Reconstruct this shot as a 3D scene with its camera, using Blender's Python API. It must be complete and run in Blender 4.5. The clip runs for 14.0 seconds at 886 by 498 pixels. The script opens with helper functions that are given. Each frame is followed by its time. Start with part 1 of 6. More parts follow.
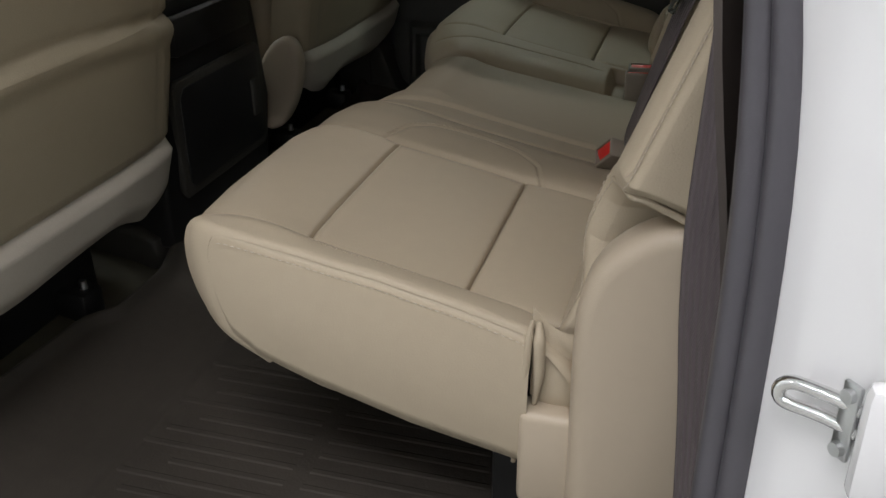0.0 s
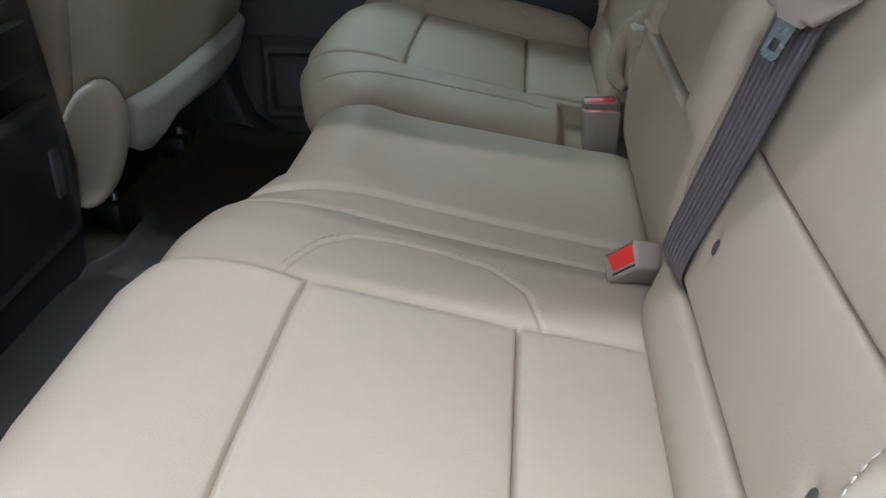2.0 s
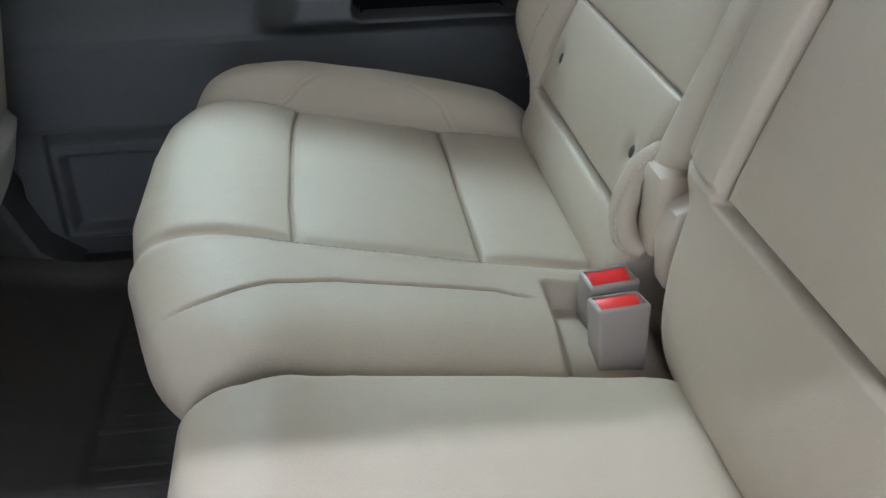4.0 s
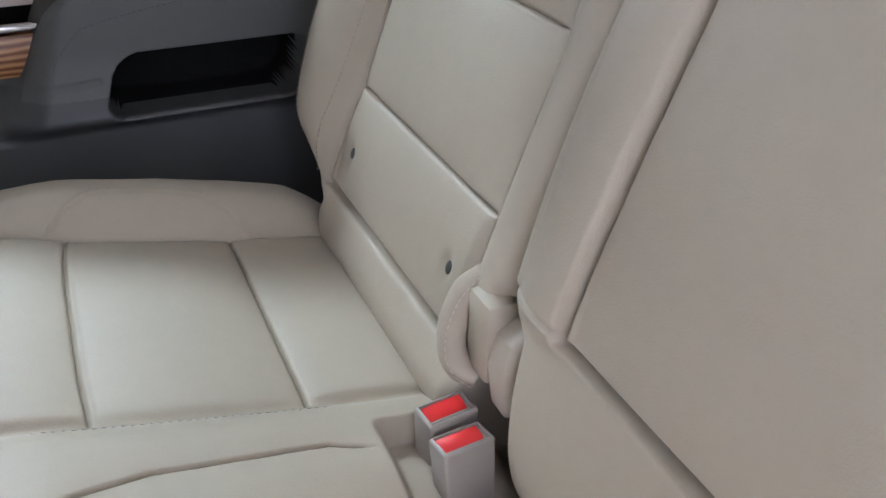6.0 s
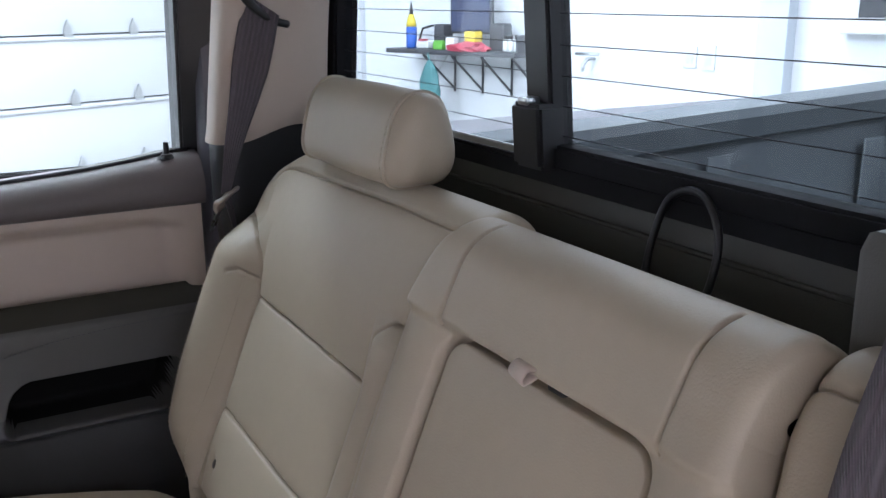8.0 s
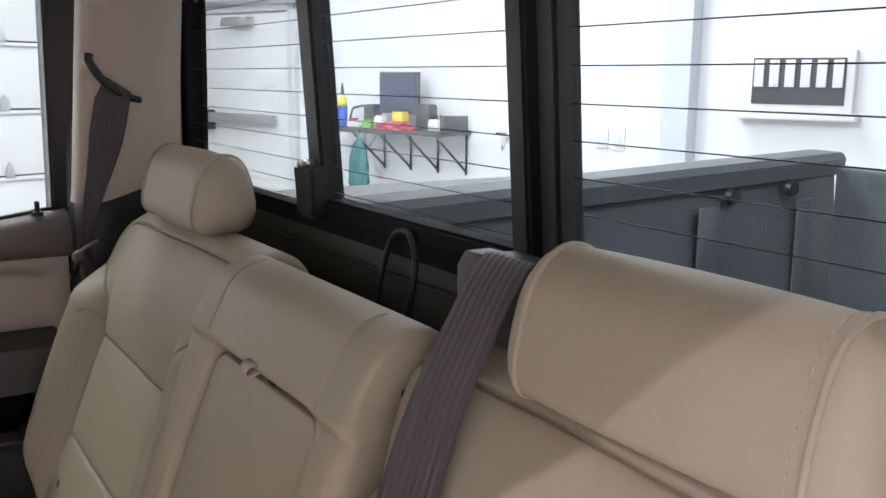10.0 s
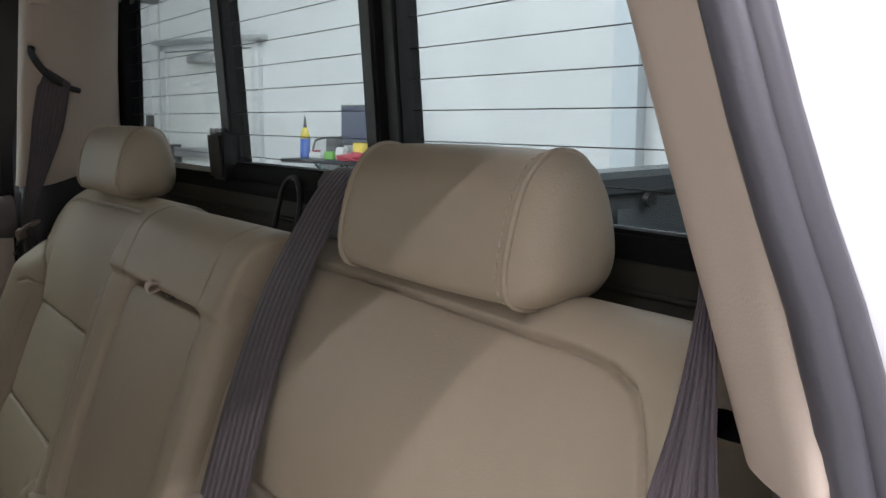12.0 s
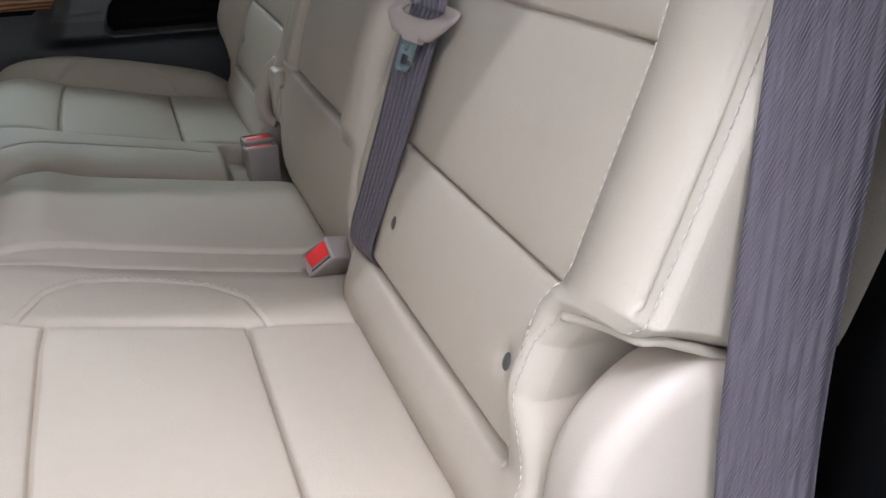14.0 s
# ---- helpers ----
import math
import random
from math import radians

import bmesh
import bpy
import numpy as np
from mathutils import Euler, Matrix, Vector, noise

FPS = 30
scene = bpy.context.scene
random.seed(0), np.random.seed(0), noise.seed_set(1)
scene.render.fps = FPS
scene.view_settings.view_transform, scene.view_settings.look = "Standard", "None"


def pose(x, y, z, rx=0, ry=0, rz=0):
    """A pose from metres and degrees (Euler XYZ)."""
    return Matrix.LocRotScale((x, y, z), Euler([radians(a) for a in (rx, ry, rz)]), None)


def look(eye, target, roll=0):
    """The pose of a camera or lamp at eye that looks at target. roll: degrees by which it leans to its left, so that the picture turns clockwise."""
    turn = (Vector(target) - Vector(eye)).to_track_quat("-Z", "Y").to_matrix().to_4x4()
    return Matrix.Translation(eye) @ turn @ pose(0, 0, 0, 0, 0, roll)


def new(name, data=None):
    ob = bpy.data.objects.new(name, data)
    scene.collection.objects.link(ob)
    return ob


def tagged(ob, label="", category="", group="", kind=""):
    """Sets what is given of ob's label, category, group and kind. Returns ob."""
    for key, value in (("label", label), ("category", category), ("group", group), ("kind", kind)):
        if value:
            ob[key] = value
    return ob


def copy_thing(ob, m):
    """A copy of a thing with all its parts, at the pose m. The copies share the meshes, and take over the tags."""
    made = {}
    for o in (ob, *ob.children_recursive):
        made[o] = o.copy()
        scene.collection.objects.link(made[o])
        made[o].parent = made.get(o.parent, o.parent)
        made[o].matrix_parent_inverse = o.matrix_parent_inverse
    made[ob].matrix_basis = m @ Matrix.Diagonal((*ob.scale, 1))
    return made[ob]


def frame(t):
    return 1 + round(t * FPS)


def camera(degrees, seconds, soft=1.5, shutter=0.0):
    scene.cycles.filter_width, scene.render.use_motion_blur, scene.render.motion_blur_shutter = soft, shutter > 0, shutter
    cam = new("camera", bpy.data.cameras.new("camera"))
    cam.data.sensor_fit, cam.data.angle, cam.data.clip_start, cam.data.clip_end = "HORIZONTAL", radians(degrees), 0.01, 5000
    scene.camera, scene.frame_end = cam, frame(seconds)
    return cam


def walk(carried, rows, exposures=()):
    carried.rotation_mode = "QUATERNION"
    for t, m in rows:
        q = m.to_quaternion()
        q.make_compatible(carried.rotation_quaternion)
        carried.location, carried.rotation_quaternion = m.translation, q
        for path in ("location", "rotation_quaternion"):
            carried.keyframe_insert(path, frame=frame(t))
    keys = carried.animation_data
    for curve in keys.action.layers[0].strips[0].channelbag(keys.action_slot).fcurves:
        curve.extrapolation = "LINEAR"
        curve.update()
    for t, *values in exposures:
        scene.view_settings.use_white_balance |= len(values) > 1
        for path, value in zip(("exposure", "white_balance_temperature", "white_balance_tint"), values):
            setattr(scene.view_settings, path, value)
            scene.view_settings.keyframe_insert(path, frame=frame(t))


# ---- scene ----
cam = camera(51.9, 14.0)
PATH = [
    (0, (0.073, -1.206, 0.663), (-0.434, 0.506, -0.239), -0.5),
    (0.5, (0.014, -1.104, 0.638), (-0.493, 0.606, -0.268), -0.8),
    (1, (-0.033, -1.036, 0.629), (-0.435, 0.7, -0.279), 0.0),
    (1.5, (-0.076, -0.959, 0.625), (-0.34, 0.796, -0.298), 0.3),
    (2, (-0.11, -0.814, 0.615), (-0.273, 0.949, -0.315), -0.3),
    (2.5, (-0.137, -0.7, 0.619), (-0.23, 1.063, -0.32), -0.8),
    (3, (-0.181, -0.572, 0.621), (-0.18, 1.196, -0.313), -0.5),
    (3.2, (-0.19, -0.524, 0.63), (-0.161, 1.233, -0.325), -1.0),
    (5.3, (-0.246, -0.232, 0.669), (0.34, 1.369, -0.376), 0.9),
    (5.5, (-0.24, -0.237, 0.68), (0.381, 1.353, -0.362), 0.5),
    (6, (-0.225, -0.261, 0.711), (0.463, 1.318, -0.305), 0.0),
    (6.5, (-0.231, -0.294, 0.747), (0.551, 1.298, -0.178), 0.1),
    (7, (-0.245, -0.343, 0.805), (0.619, 1.289, 0.036), 0.2),
    (7.5, (-0.237, -0.393, 0.848), (0.681, 1.269, 0.22), -0.2),
    (8, (-0.226, -0.447, 0.865), (0.733, 1.225, 0.332), -0.2),
    (8.5, (-0.21, -0.503, 0.869), (0.772, 1.169, 0.383), 0.1),
    (11, (-0.156, -0.808, 0.862), (0.948, 0.831, 0.556), 0.6),
    (11.5, (-0.164, -0.851, 0.837), (0.947, 0.787, 0.548), 0.5),
    (12, (-0.166, -0.87, 0.788), (0.954, 0.765, 0.516), 0.5),
    (12.5, (-0.161, -0.887, 0.711), (0.935, 0.765, 0.453), 0.5),
    (13, (-0.169, -0.91, 0.674), (0.775, 0.796, 0.23), -0.1),
    (13.5, (-0.162, -0.924, 0.643), (0.594, 0.805, -0.018), -1.0),
    (14, (-0.17, -0.938, 0.63), (0.429, 0.78, -0.202), -1.5),
]
EXPOSURES = [(0, -2.03, 6400, 14), (0.5, -1.66, 6200, 12), (1.0, -1.24, 5750, 14), (1.5, -1.10, 5600, 14), (2.0, -0.75, 5350, 14), (3.0, 0.1, 5150, 14), (5.5, 0.60, 5330, 23), (6.5, 0.72, 5230, 26), (7.1, 0.76, 5250, 26), (7.6, 0.09, 5550, 28), (8.1, -0.08, 5600, 28), (8.6, -0.25, 5900, 28), (11.0, -0.47, 6300, 30), (11.5, -1.08, 6350, 25), (12.0, -1.22, 6200, 22), (12.5, -1.10, 6130, 25), (13.0, -0.57, 5800, 26), (13.5, -0.5, 5600, 22), (14, -0.59, 5380, 20)]
walk(cam, [(t, look(eye, target, roll)) for t, eye, target, roll in PATH], EXPOSURES)

# ---- world and light: an indoor garage with ceiling tubes and added fill lamps ----
world = bpy.data.worlds.new("world")
scene.world = world
world.use_nodes = True
world.node_tree.nodes["Background"].inputs[0].default_value = (0.80, 0.85, 0.90, 1)
world.node_tree.nodes["Background"].inputs[1].default_value = 0.11


def area_lamp(name, at, sx, sy, watts, colour=(1, 0.97, 0.93)):
    d = bpy.data.lights.new(name, "AREA")
    d.shape, d.size, d.size_y, d.energy, d.color = "RECTANGLE", sx, sy, watts, colour
    o = new(name, d)
    o.location = at
    return o


CEIL = 3.3
COOL = (0.930, 1.0, 0.960)
WARM = (0.985, 0.975, 0.965)
# rows at y -1.95 and -2.88 match shadow edges; the others are added fill
for lx, ly, watts in ((-0.5, -1.95, 150), (0.45, -2.88, 275), (-0.5, -5.6, 80), (2.6, -2.88, 50), (-3.6, -2.88, 170), (2.3, 2.9, 200), (-0.9, 3.3, 235), (-3.3, 0.3, 1250), (0.4, 5.2, 50)):
    area_lamp("tube_and_fill_lamp", (lx, ly, CEIL - 0.08), 2.4, 0.07 if -4 < ly < -1 else 0.7, watts, WARM if ly < -1 else COOL)


# ---- materials ----
def material(name, base, rough=0.5, metal=0.0, vary=0.08, scale=6.0, grain=0.0, grain_scale=400.0,
             coat=0.0, spec=0.5, stain=0.0, stain_scale=2.0, sheen=0.0, grain_type="NOISE", rough_vary=0.06):
    m = bpy.data.materials.new(name)
    m.use_nodes = True
    nt = m.node_tree
    n, l = nt.nodes, nt.links
    b = n["Principled BSDF"]
    co = n.new("ShaderNodeTexCoord")
    n1 = n.new("ShaderNodeTexNoise")
    n1.inputs["Scale"].default_value, n1.inputs["Detail"].default_value = scale, 5
    l.new(co.outputs["Object"], n1.inputs["Vector"])
    n2 = n.new("ShaderNodeTexNoise")
    n2.inputs["Scale"].default_value, n2.inputs["Detail"].default_value = scale * 14, 3
    l.new(co.outputs["Object"], n2.inputs["Vector"])
    add = n.new("ShaderNodeMath")
    add.operation = "MULTIPLY_ADD"
    l.new(n2.outputs["Fac"], add.inputs[0])
    add.inputs[1].default_value = 0.35
    l.new(n1.outputs["Fac"], add.inputs[2])
    ramp = n.new("ShaderNodeMapRange")
    ramp.inputs["From Min"].default_value, ramp.inputs["From Max"].default_value = 0.38, 0.98
    ramp.inputs["To Min"].default_value, ramp.inputs["To Max"].default_value = 1 - vary, 1 + vary
    l.new(add.outputs[0], ramp.inputs["Value"])
    mul = n.new("ShaderNodeVectorMath")
    mul.operation = "SCALE"
    mul.inputs[0].default_value = base
    l.new(ramp.outputs[0], mul.inputs["Scale"])
    colour = mul.outputs[0]
    if stain:
        n3 = n.new("ShaderNodeTexNoise")
        n3.inputs["Scale"].default_value, n3.inputs["Detail"].default_value = stain_scale, 8
        l.new(co.outputs["Object"], n3.inputs["Vector"])
        r3 = n.new("ShaderNodeMapRange")
        r3.inputs["From Min"].default_value, r3.inputs["From Max"].default_value = 0.45, 0.75
        r3.inputs["To Min"].default_value, r3.inputs["To Max"].default_value = 1, 1 - stain
        l.new(n3.outputs["Fac"], r3.inputs["Value"])
        m3 = n.new("ShaderNodeVectorMath")
        m3.operation = "SCALE"
        l.new(colour, m3.inputs[0])
        l.new(r3.outputs[0], m3.inputs["Scale"])
        colour = m3.outputs[0]
    l.new(colour, b.inputs["Base Color"])
    rr = n.new("ShaderNodeMapRange")
    rr.inputs["To Min"].default_value = max(0.02, rough - rough_vary)
    rr.inputs["To Max"].default_value = min(1.0, rough + rough_vary)
    l.new(n1.outputs["Fac"], rr.inputs["Value"])
    l.new(rr.outputs[0], b.inputs["Roughness"])
    b.inputs["Metallic"].default_value = metal
    b.inputs["Specular IOR Level"].default_value = spec
    b.inputs["Coat Weight"].default_value = coat
    b.inputs["Coat Roughness"].default_value = 0.05
    b.inputs["Sheen Weight"].default_value = sheen
    if grain:
        if grain_type == "VORONOI":
            g = n.new("ShaderNodeTexVoronoi")
            g.feature = "DISTANCE_TO_EDGE"
            g.inputs["Scale"].default_value = grain_scale
            out = g.outputs["Distance"]
        else:
            g = n.new("ShaderNodeTexNoise")
            g.inputs["Scale"].default_value, g.inputs["Detail"].default_value = grain_scale, 4
            out = g.outputs["Fac"]
        l.new(co.outputs["Object"], g.inputs["Vector"])
        bump = n.new("ShaderNodeBump")
        bump.inputs["Strength"].default_value, bump.inputs["Distance"].default_value = grain, 0.0006
        l.new(out, bump.inputs["Height"])
        l.new(bump.outputs["Normal"], b.inputs["Normal"])
    return m


LEATHER = material("leather_tan", (0.415, 0.350, 0.256), 0.50, vary=0.05, scale=5, grain=0.45, grain_scale=620, spec=0.32)
STITCH = material("thread_pale", (0.50, 0.44, 0.35), 0.7, vary=0.05, scale=40)
# front seat backs: olive-tan vinyl, darkened further to hold their shade
LEATHER_SHADED = material("vinyl_olive_tan_shaded", (0.36, 0.31, 0.22), 0.52, vary=0.05, scale=5, grain=0.45, grain_scale=620, spec=0.30)
TRIM_TAN = material("plastic_tan", (0.43, 0.36, 0.27), 0.42, vary=0.03, scale=8, grain=0.25, grain_scale=900)
GUIDE = material("plastic_grey_tan", (0.065, 0.060, 0.050), 0.5, vary=0.04, scale=8, grain=0.25, grain_scale=900)
TRIM_PALE = material("plastic_pale_beige", (0.54, 0.445, 0.36), 0.5, vary=0.03, scale=6, grain=0.3, grain_scale=800)
FABRIC_PALE = material("vinyl_pale", (0.46, 0.42, 0.35), 0.6, vary=0.05, scale=9, grain=0.3, grain_scale=500)
BLACK = material("plastic_black", (0.014, 0.014, 0.014), 0.42, vary=0.15, scale=10, grain=0.3, grain_scale=800)
FRAME_BLACK = material("frame_black_matt", (0.012, 0.012, 0.013), 0.75, vary=0.12, scale=10, grain=0.3, grain_scale=500, spec=0.12)
TAUPE = material("plastic_taupe", (0.060, 0.048, 0.042), 0.5, vary=0.05, scale=8, grain=0.3, grain_scale=800)
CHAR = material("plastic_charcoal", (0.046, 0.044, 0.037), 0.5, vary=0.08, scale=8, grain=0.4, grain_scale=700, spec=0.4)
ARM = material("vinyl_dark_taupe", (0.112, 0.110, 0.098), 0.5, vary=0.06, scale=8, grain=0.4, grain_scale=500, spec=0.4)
SILL = material("vinyl_taupe_brown", (0.13, 0.11, 0.10), 0.45, vary=0.06, scale=8, grain=0.4, grain_scale=500, spec=0.4)
# armrest top: the weaker light up there is put into a darker base
ARM_SHADED = material("vinyl_olive_shaded", (0.046, 0.045, 0.034), 0.5, vary=0.06, scale=8, grain=0.4, grain_scale=500, spec=0.35)
DOOR_LOW = material("plastic_grey_charcoal", (0.074, 0.073, 0.066), 0.5, vary=0.08, scale=8, grain=0.4, grain_scale=700, spec=0.4)
LEDGE = material("trim_dark_olive", (0.034, 0.033, 0.025), 0.6, vary=0.1, scale=8, grain=0.3, grain_scale=600)
CARPET_OLIVE = material("carpet_olive", (0.050, 0.045, 0.030), 0.95, vary=0.2, scale=30, grain=1.0, grain_scale=700)
RUBBER = material("rubber_mat_dark", (0.043, 0.037, 0.030), 0.62, vary=0.18, scale=5, grain=0.4, grain_scale=300, stain=0.25, stain_scale=6, spec=0.25)
CARPET = material("carpet_dark", (0.012, 0.011, 0.011), 0.95, vary=0.25, scale=30, grain=1.0, grain_scale=700)
SEAL = material("door_seal_rubber", (0.072, 0.068, 0.078), 0.4, vary=0.08, scale=12, grain=0.2, grain_scale=600)
PAINT = material("paint_white", (0.80, 0.80, 0.81), 0.18, vary=0.015, scale=3, coat=0.6)
CHROME = material("chrome_steel", (0.75, 0.75, 0.74), 0.14, metal=1.0, vary=0.05, scale=30)
STEEL = material("zinc_plate", (0.55, 0.56, 0.56), 0.3, metal=1.0, vary=0.08, scale=60)
TONGUE = material("bright_steel_brushed", (0.17, 0.195, 0.19), 0.28, metal=1.0, vary=0.05, scale=60)
# near-black matt: the pull pocket's deep shade is put into the colour
SHADE_BLACK = material("shade_black_matt", (0.012, 0.012, 0.011), 0.95, vary=0.1, scale=20, spec=0.1)
BUCKLE = material("plastic_taupe_grey", (0.30, 0.255, 0.21), 0.45, vary=0.05, scale=12, grain=0.3, grain_scale=900)
SLEEVE = material("plastic_tan_matt", (0.31, 0.255, 0.205), 0.55, vary=0.04, scale=12, grain=0.3, grain_scale=900)
RED = material("button_red", (0.80, 0.035, 0.03), 0.35, vary=0.05, scale=30)
WOOD = None
HEADLINER = material("headliner_fabric", (0.46, 0.41, 0.35), 0.95, vary=0.05, scale=20, grain=0.6, grain_scale=900)
WALL = material("wall_paint_white", (0.74, 0.745, 0.75), 0.7, vary=0.03, scale=1.5, grain=0.2, grain_scale=60, stain=0.05)
CONCRETE = material("concrete_floor", (0.34, 0.335, 0.32), 0.55, vary=0.12, scale=1.2, grain=0.4, grain_scale=80, stain=0.2, stain_scale=0.7)
LINER = material("bed_liner_grey", (0.070, 0.081, 0.085), 0.42, vary=0.15, scale=6, grain=0.12, grain_scale=60, stain=0.2, stain_scale=3)
PANEL_WHITE = material("door_panel_white", (0.62, 0.63, 0.645), 0.45, vary=0.03, scale=2, stain=0.05)
GREY_METAL = material("painted_steel_dark", (0.06, 0.06, 0.065), 0.45, vary=0.1, scale=20)
BLUE = material("label_blue", (0.03, 0.11, 0.45), 0.4, vary=0.06, scale=20)
YELLOW = material("plastic_yellow", (0.75, 0.58, 0.05), 0.4, vary=0.06, scale=20)
SCREEN = material("screen_dark", (0.055, 0.065, 0.12), 0.2, vary=0.05, scale=6)
TEAL = material("bag_teal", (0.07, 0.20, 0.20), 0.6, vary=0.3, scale=12, grain=0.5, grain_scale=60)
PINK = material("cloth_red", (0.45, 0.06, 0.09), 0.7, vary=0.15, scale=25)
GREEN = material("plastic_green", (0.15, 0.45, 0.06), 0.5, vary=0.1, scale=25)
OFFWHITE = material("plastic_white", (0.72, 0.72, 0.70), 0.45, vary=0.05, scale=20)
PILLAR_GREY = material("paint_pale_blue_grey", (0.62, 0.66, 0.70), 0.6, vary=0.04, scale=4)


def webbing_material():
    m = material("belt_webbing", (0.084, 0.063, 0.063), 0.48, vary=0.1, scale=30, sheen=0.06)
    n, l = m.node_tree.nodes, m.node_tree.links
    uv = n.new("ShaderNodeTexCoord")
    sep = n.new("ShaderNodeSeparateXYZ")
    l.new(uv.outputs["UV"], sep.inputs[0])

    def maths(op, a, b=None, c=None):
        k = n.new("ShaderNodeMath")
        k.operation = op
        for i, q in enumerate((a, b, c)):
            if q is None:
                continue
            if isinstance(q, (int, float)):
                k.inputs[i].default_value = q
            else:
                l.new(q, k.inputs[i])
        return k.outputs[0]

    # ribs along the belt, short slanted yarns on each rib, drawn unevenly tight
    x, y = sep.outputs["X"], sep.outputs["Y"]
    ribs = maths("SINE", maths("MULTIPLY", x, 2 * math.pi * 8))
    yarn = maths("SINE", maths("MULTIPLY_ADD", x, 2 * math.pi * 33, maths("MULTIPLY", y, 2 * math.pi * 240)))
    mp = n.new("ShaderNodeMapping")
    mp.inputs["Scale"].default_value = (5, 38, 1)
    l.new(uv.outputs["UV"], mp.inputs[0])
    nz = n.new("ShaderNodeTexNoise")
    nz.inputs["Scale"].default_value, nz.inputs["Detail"].default_value = 1.0, 3
    l.new(mp.outputs[0], nz.inputs["Vector"])
    tight = maths("MULTIPLY", maths("MAXIMUM", maths("MULTIPLY_ADD", nz.outputs["Fac"], 3.6, -1.15), 0.15), maths("MULTIPLY_ADD", ribs, 0.42, 0.58))
    uneven = maths("MULTIPLY", yarn, tight)
    height = maths("MULTIPLY_ADD", uneven, 0.55, maths("MULTIPLY", ribs, 0.8))
    bump = n.new("ShaderNodeBump")
    bump.inputs["Strength"].default_value, bump.inputs["Distance"].default_value = 0.85, 0.0008
    l.new(height, bump.inputs["Height"])
    l.new(bump.outputs["Normal"], n["Principled BSDF"].inputs["Normal"])
    ramp = n.new("ShaderNodeValToRGB")
    ramp.color_ramp.elements[0].color = (0.055, 0.043, 0.047, 1)
    ramp.color_ramp.elements[1].color = (0.175, 0.142, 0.152, 1)
    l.new(maths("MULTIPLY_ADD", uneven, 0.40, maths("MULTIPLY_ADD", ribs, 0.10, 0.36)), ramp.inputs[0])
    l.new(ramp.outputs[0], n["Principled BSDF"].inputs["Base Color"])
    return m


def wood_material():
    m = material("wood_trim_glossy", (0.36, 0.15, 0.05), 0.25, vary=0.3, scale=6, coat=0.7)
    n, l = m.node_tree.nodes, m.node_tree.links
    w = n.new("ShaderNodeTexWave")
    w.bands_direction = "Z"
    w.inputs["Scale"].default_value, w.inputs["Distortion"].default_value, w.inputs["Detail"].default_value = 40, 6, 3
    co = n.new("ShaderNodeTexCoord")
    mp = n.new("ShaderNodeMapping")
    mp.inputs["Scale"].default_value = (0.2, 1, 1)
    l.new(co.outputs["Object"], mp.inputs[0])
    l.new(mp.outputs[0], w.inputs["Vector"])
    cr = n.new("ShaderNodeValToRGB")
    cr.color_ramp.elements[0].color = (0.16, 0.055, 0.02, 1)
    cr.color_ramp.elements[1].color = (0.50, 0.25, 0.10, 1)
    l.new(w.outputs["Fac"], cr.inputs[0])
    l.new(cr.outputs[0], n["Principled BSDF"].inputs["Base Color"])
    return m


def glass_material(name, tint):
    m = bpy.data.materials.new(name)
    m.use_nodes = True
    n, l = m.node_tree.nodes, m.node_tree.links
    n.remove(n["Principled BSDF"])
    tr = n.new("ShaderNodeBsdfTransparent")
    tr.inputs[0].default_value = (*tint, 1)
    gl = n.new("ShaderNodeBsdfGlossy")
    gl.inputs["Roughness"].default_value = 0.02
    lw = n.new("ShaderNodeLayerWeight")
    lw.inputs["Blend"].default_value = 0.5
    pw = n.new("ShaderNodeMath")
    pw.operation = "POWER"
    pw.inputs[1].default_value = 4.0
    l.new(lw.outputs["Facing"], pw.inputs[0])
    fr = n.new("ShaderNodeMath")
    fr.operation = "MULTIPLY_ADD"
    fr.inputs[1].default_value, fr.inputs[2].default_value = 0.5, 0.022
    l.new(pw.outputs[0], fr.inputs[0])
    mx = n.new("ShaderNodeMixShader")
    l.new(fr.outputs[0], mx.inputs[0])
    l.new(tr.outputs[0], mx.inputs[1])
    l.new(gl.outputs[0], mx.inputs[2])
    l.new(mx.outputs[0], n["Material Output"].inputs[0])
    return m


WEBBING = webbing_material()
WOOD = wood_material()
GLASS = glass_material("window_glass", (0.69, 0.73, 0.72))
GLASS_DOOR = glass_material("door_glass", (0.78, 0.815, 0.785))


# ---- building helpers ----
def thing(name, at, label, category, group="", kind=""):
    o = new(name)
    o.empty_display_size = 0.05
    o.location = at
    return tagged(o, label, category, group, kind)


def place_of(o):
    p = Vector((0, 0, 0))
    while o:
        p += o.location
        o = o.parent
    return p


def mesh_part(name, verts, faces, mat, parent=None, label="", smooth=True, uvs=None):
    """verts in world places; they are stored relative to the parent."""
    base = place_of(parent) if parent else Vector((0, 0, 0))
    me = bpy.data.meshes.new(name)
    me.from_pydata([(v[0] - base.x, v[1] - base.y, v[2] - base.z) for v in verts], [], faces)
    me.materials.append(mat)
    if smooth:
        me.polygons.foreach_set("use_smooth", [True] * len(me.polygons))
    if uvs is not None:
        layer = me.uv_layers.new(name="uv")
        idx = np.zeros(len(me.loops), dtype=np.int32)
        me.loops.foreach_get("vertex_index", idx)
        layer.data.foreach_set("uv", np.asarray(uvs, dtype=np.float32)[idx].ravel())
    me.validate()
    me.update()
    o = new(name, me)
    o.parent = parent
    if label:
        o["label"] = label
    return o


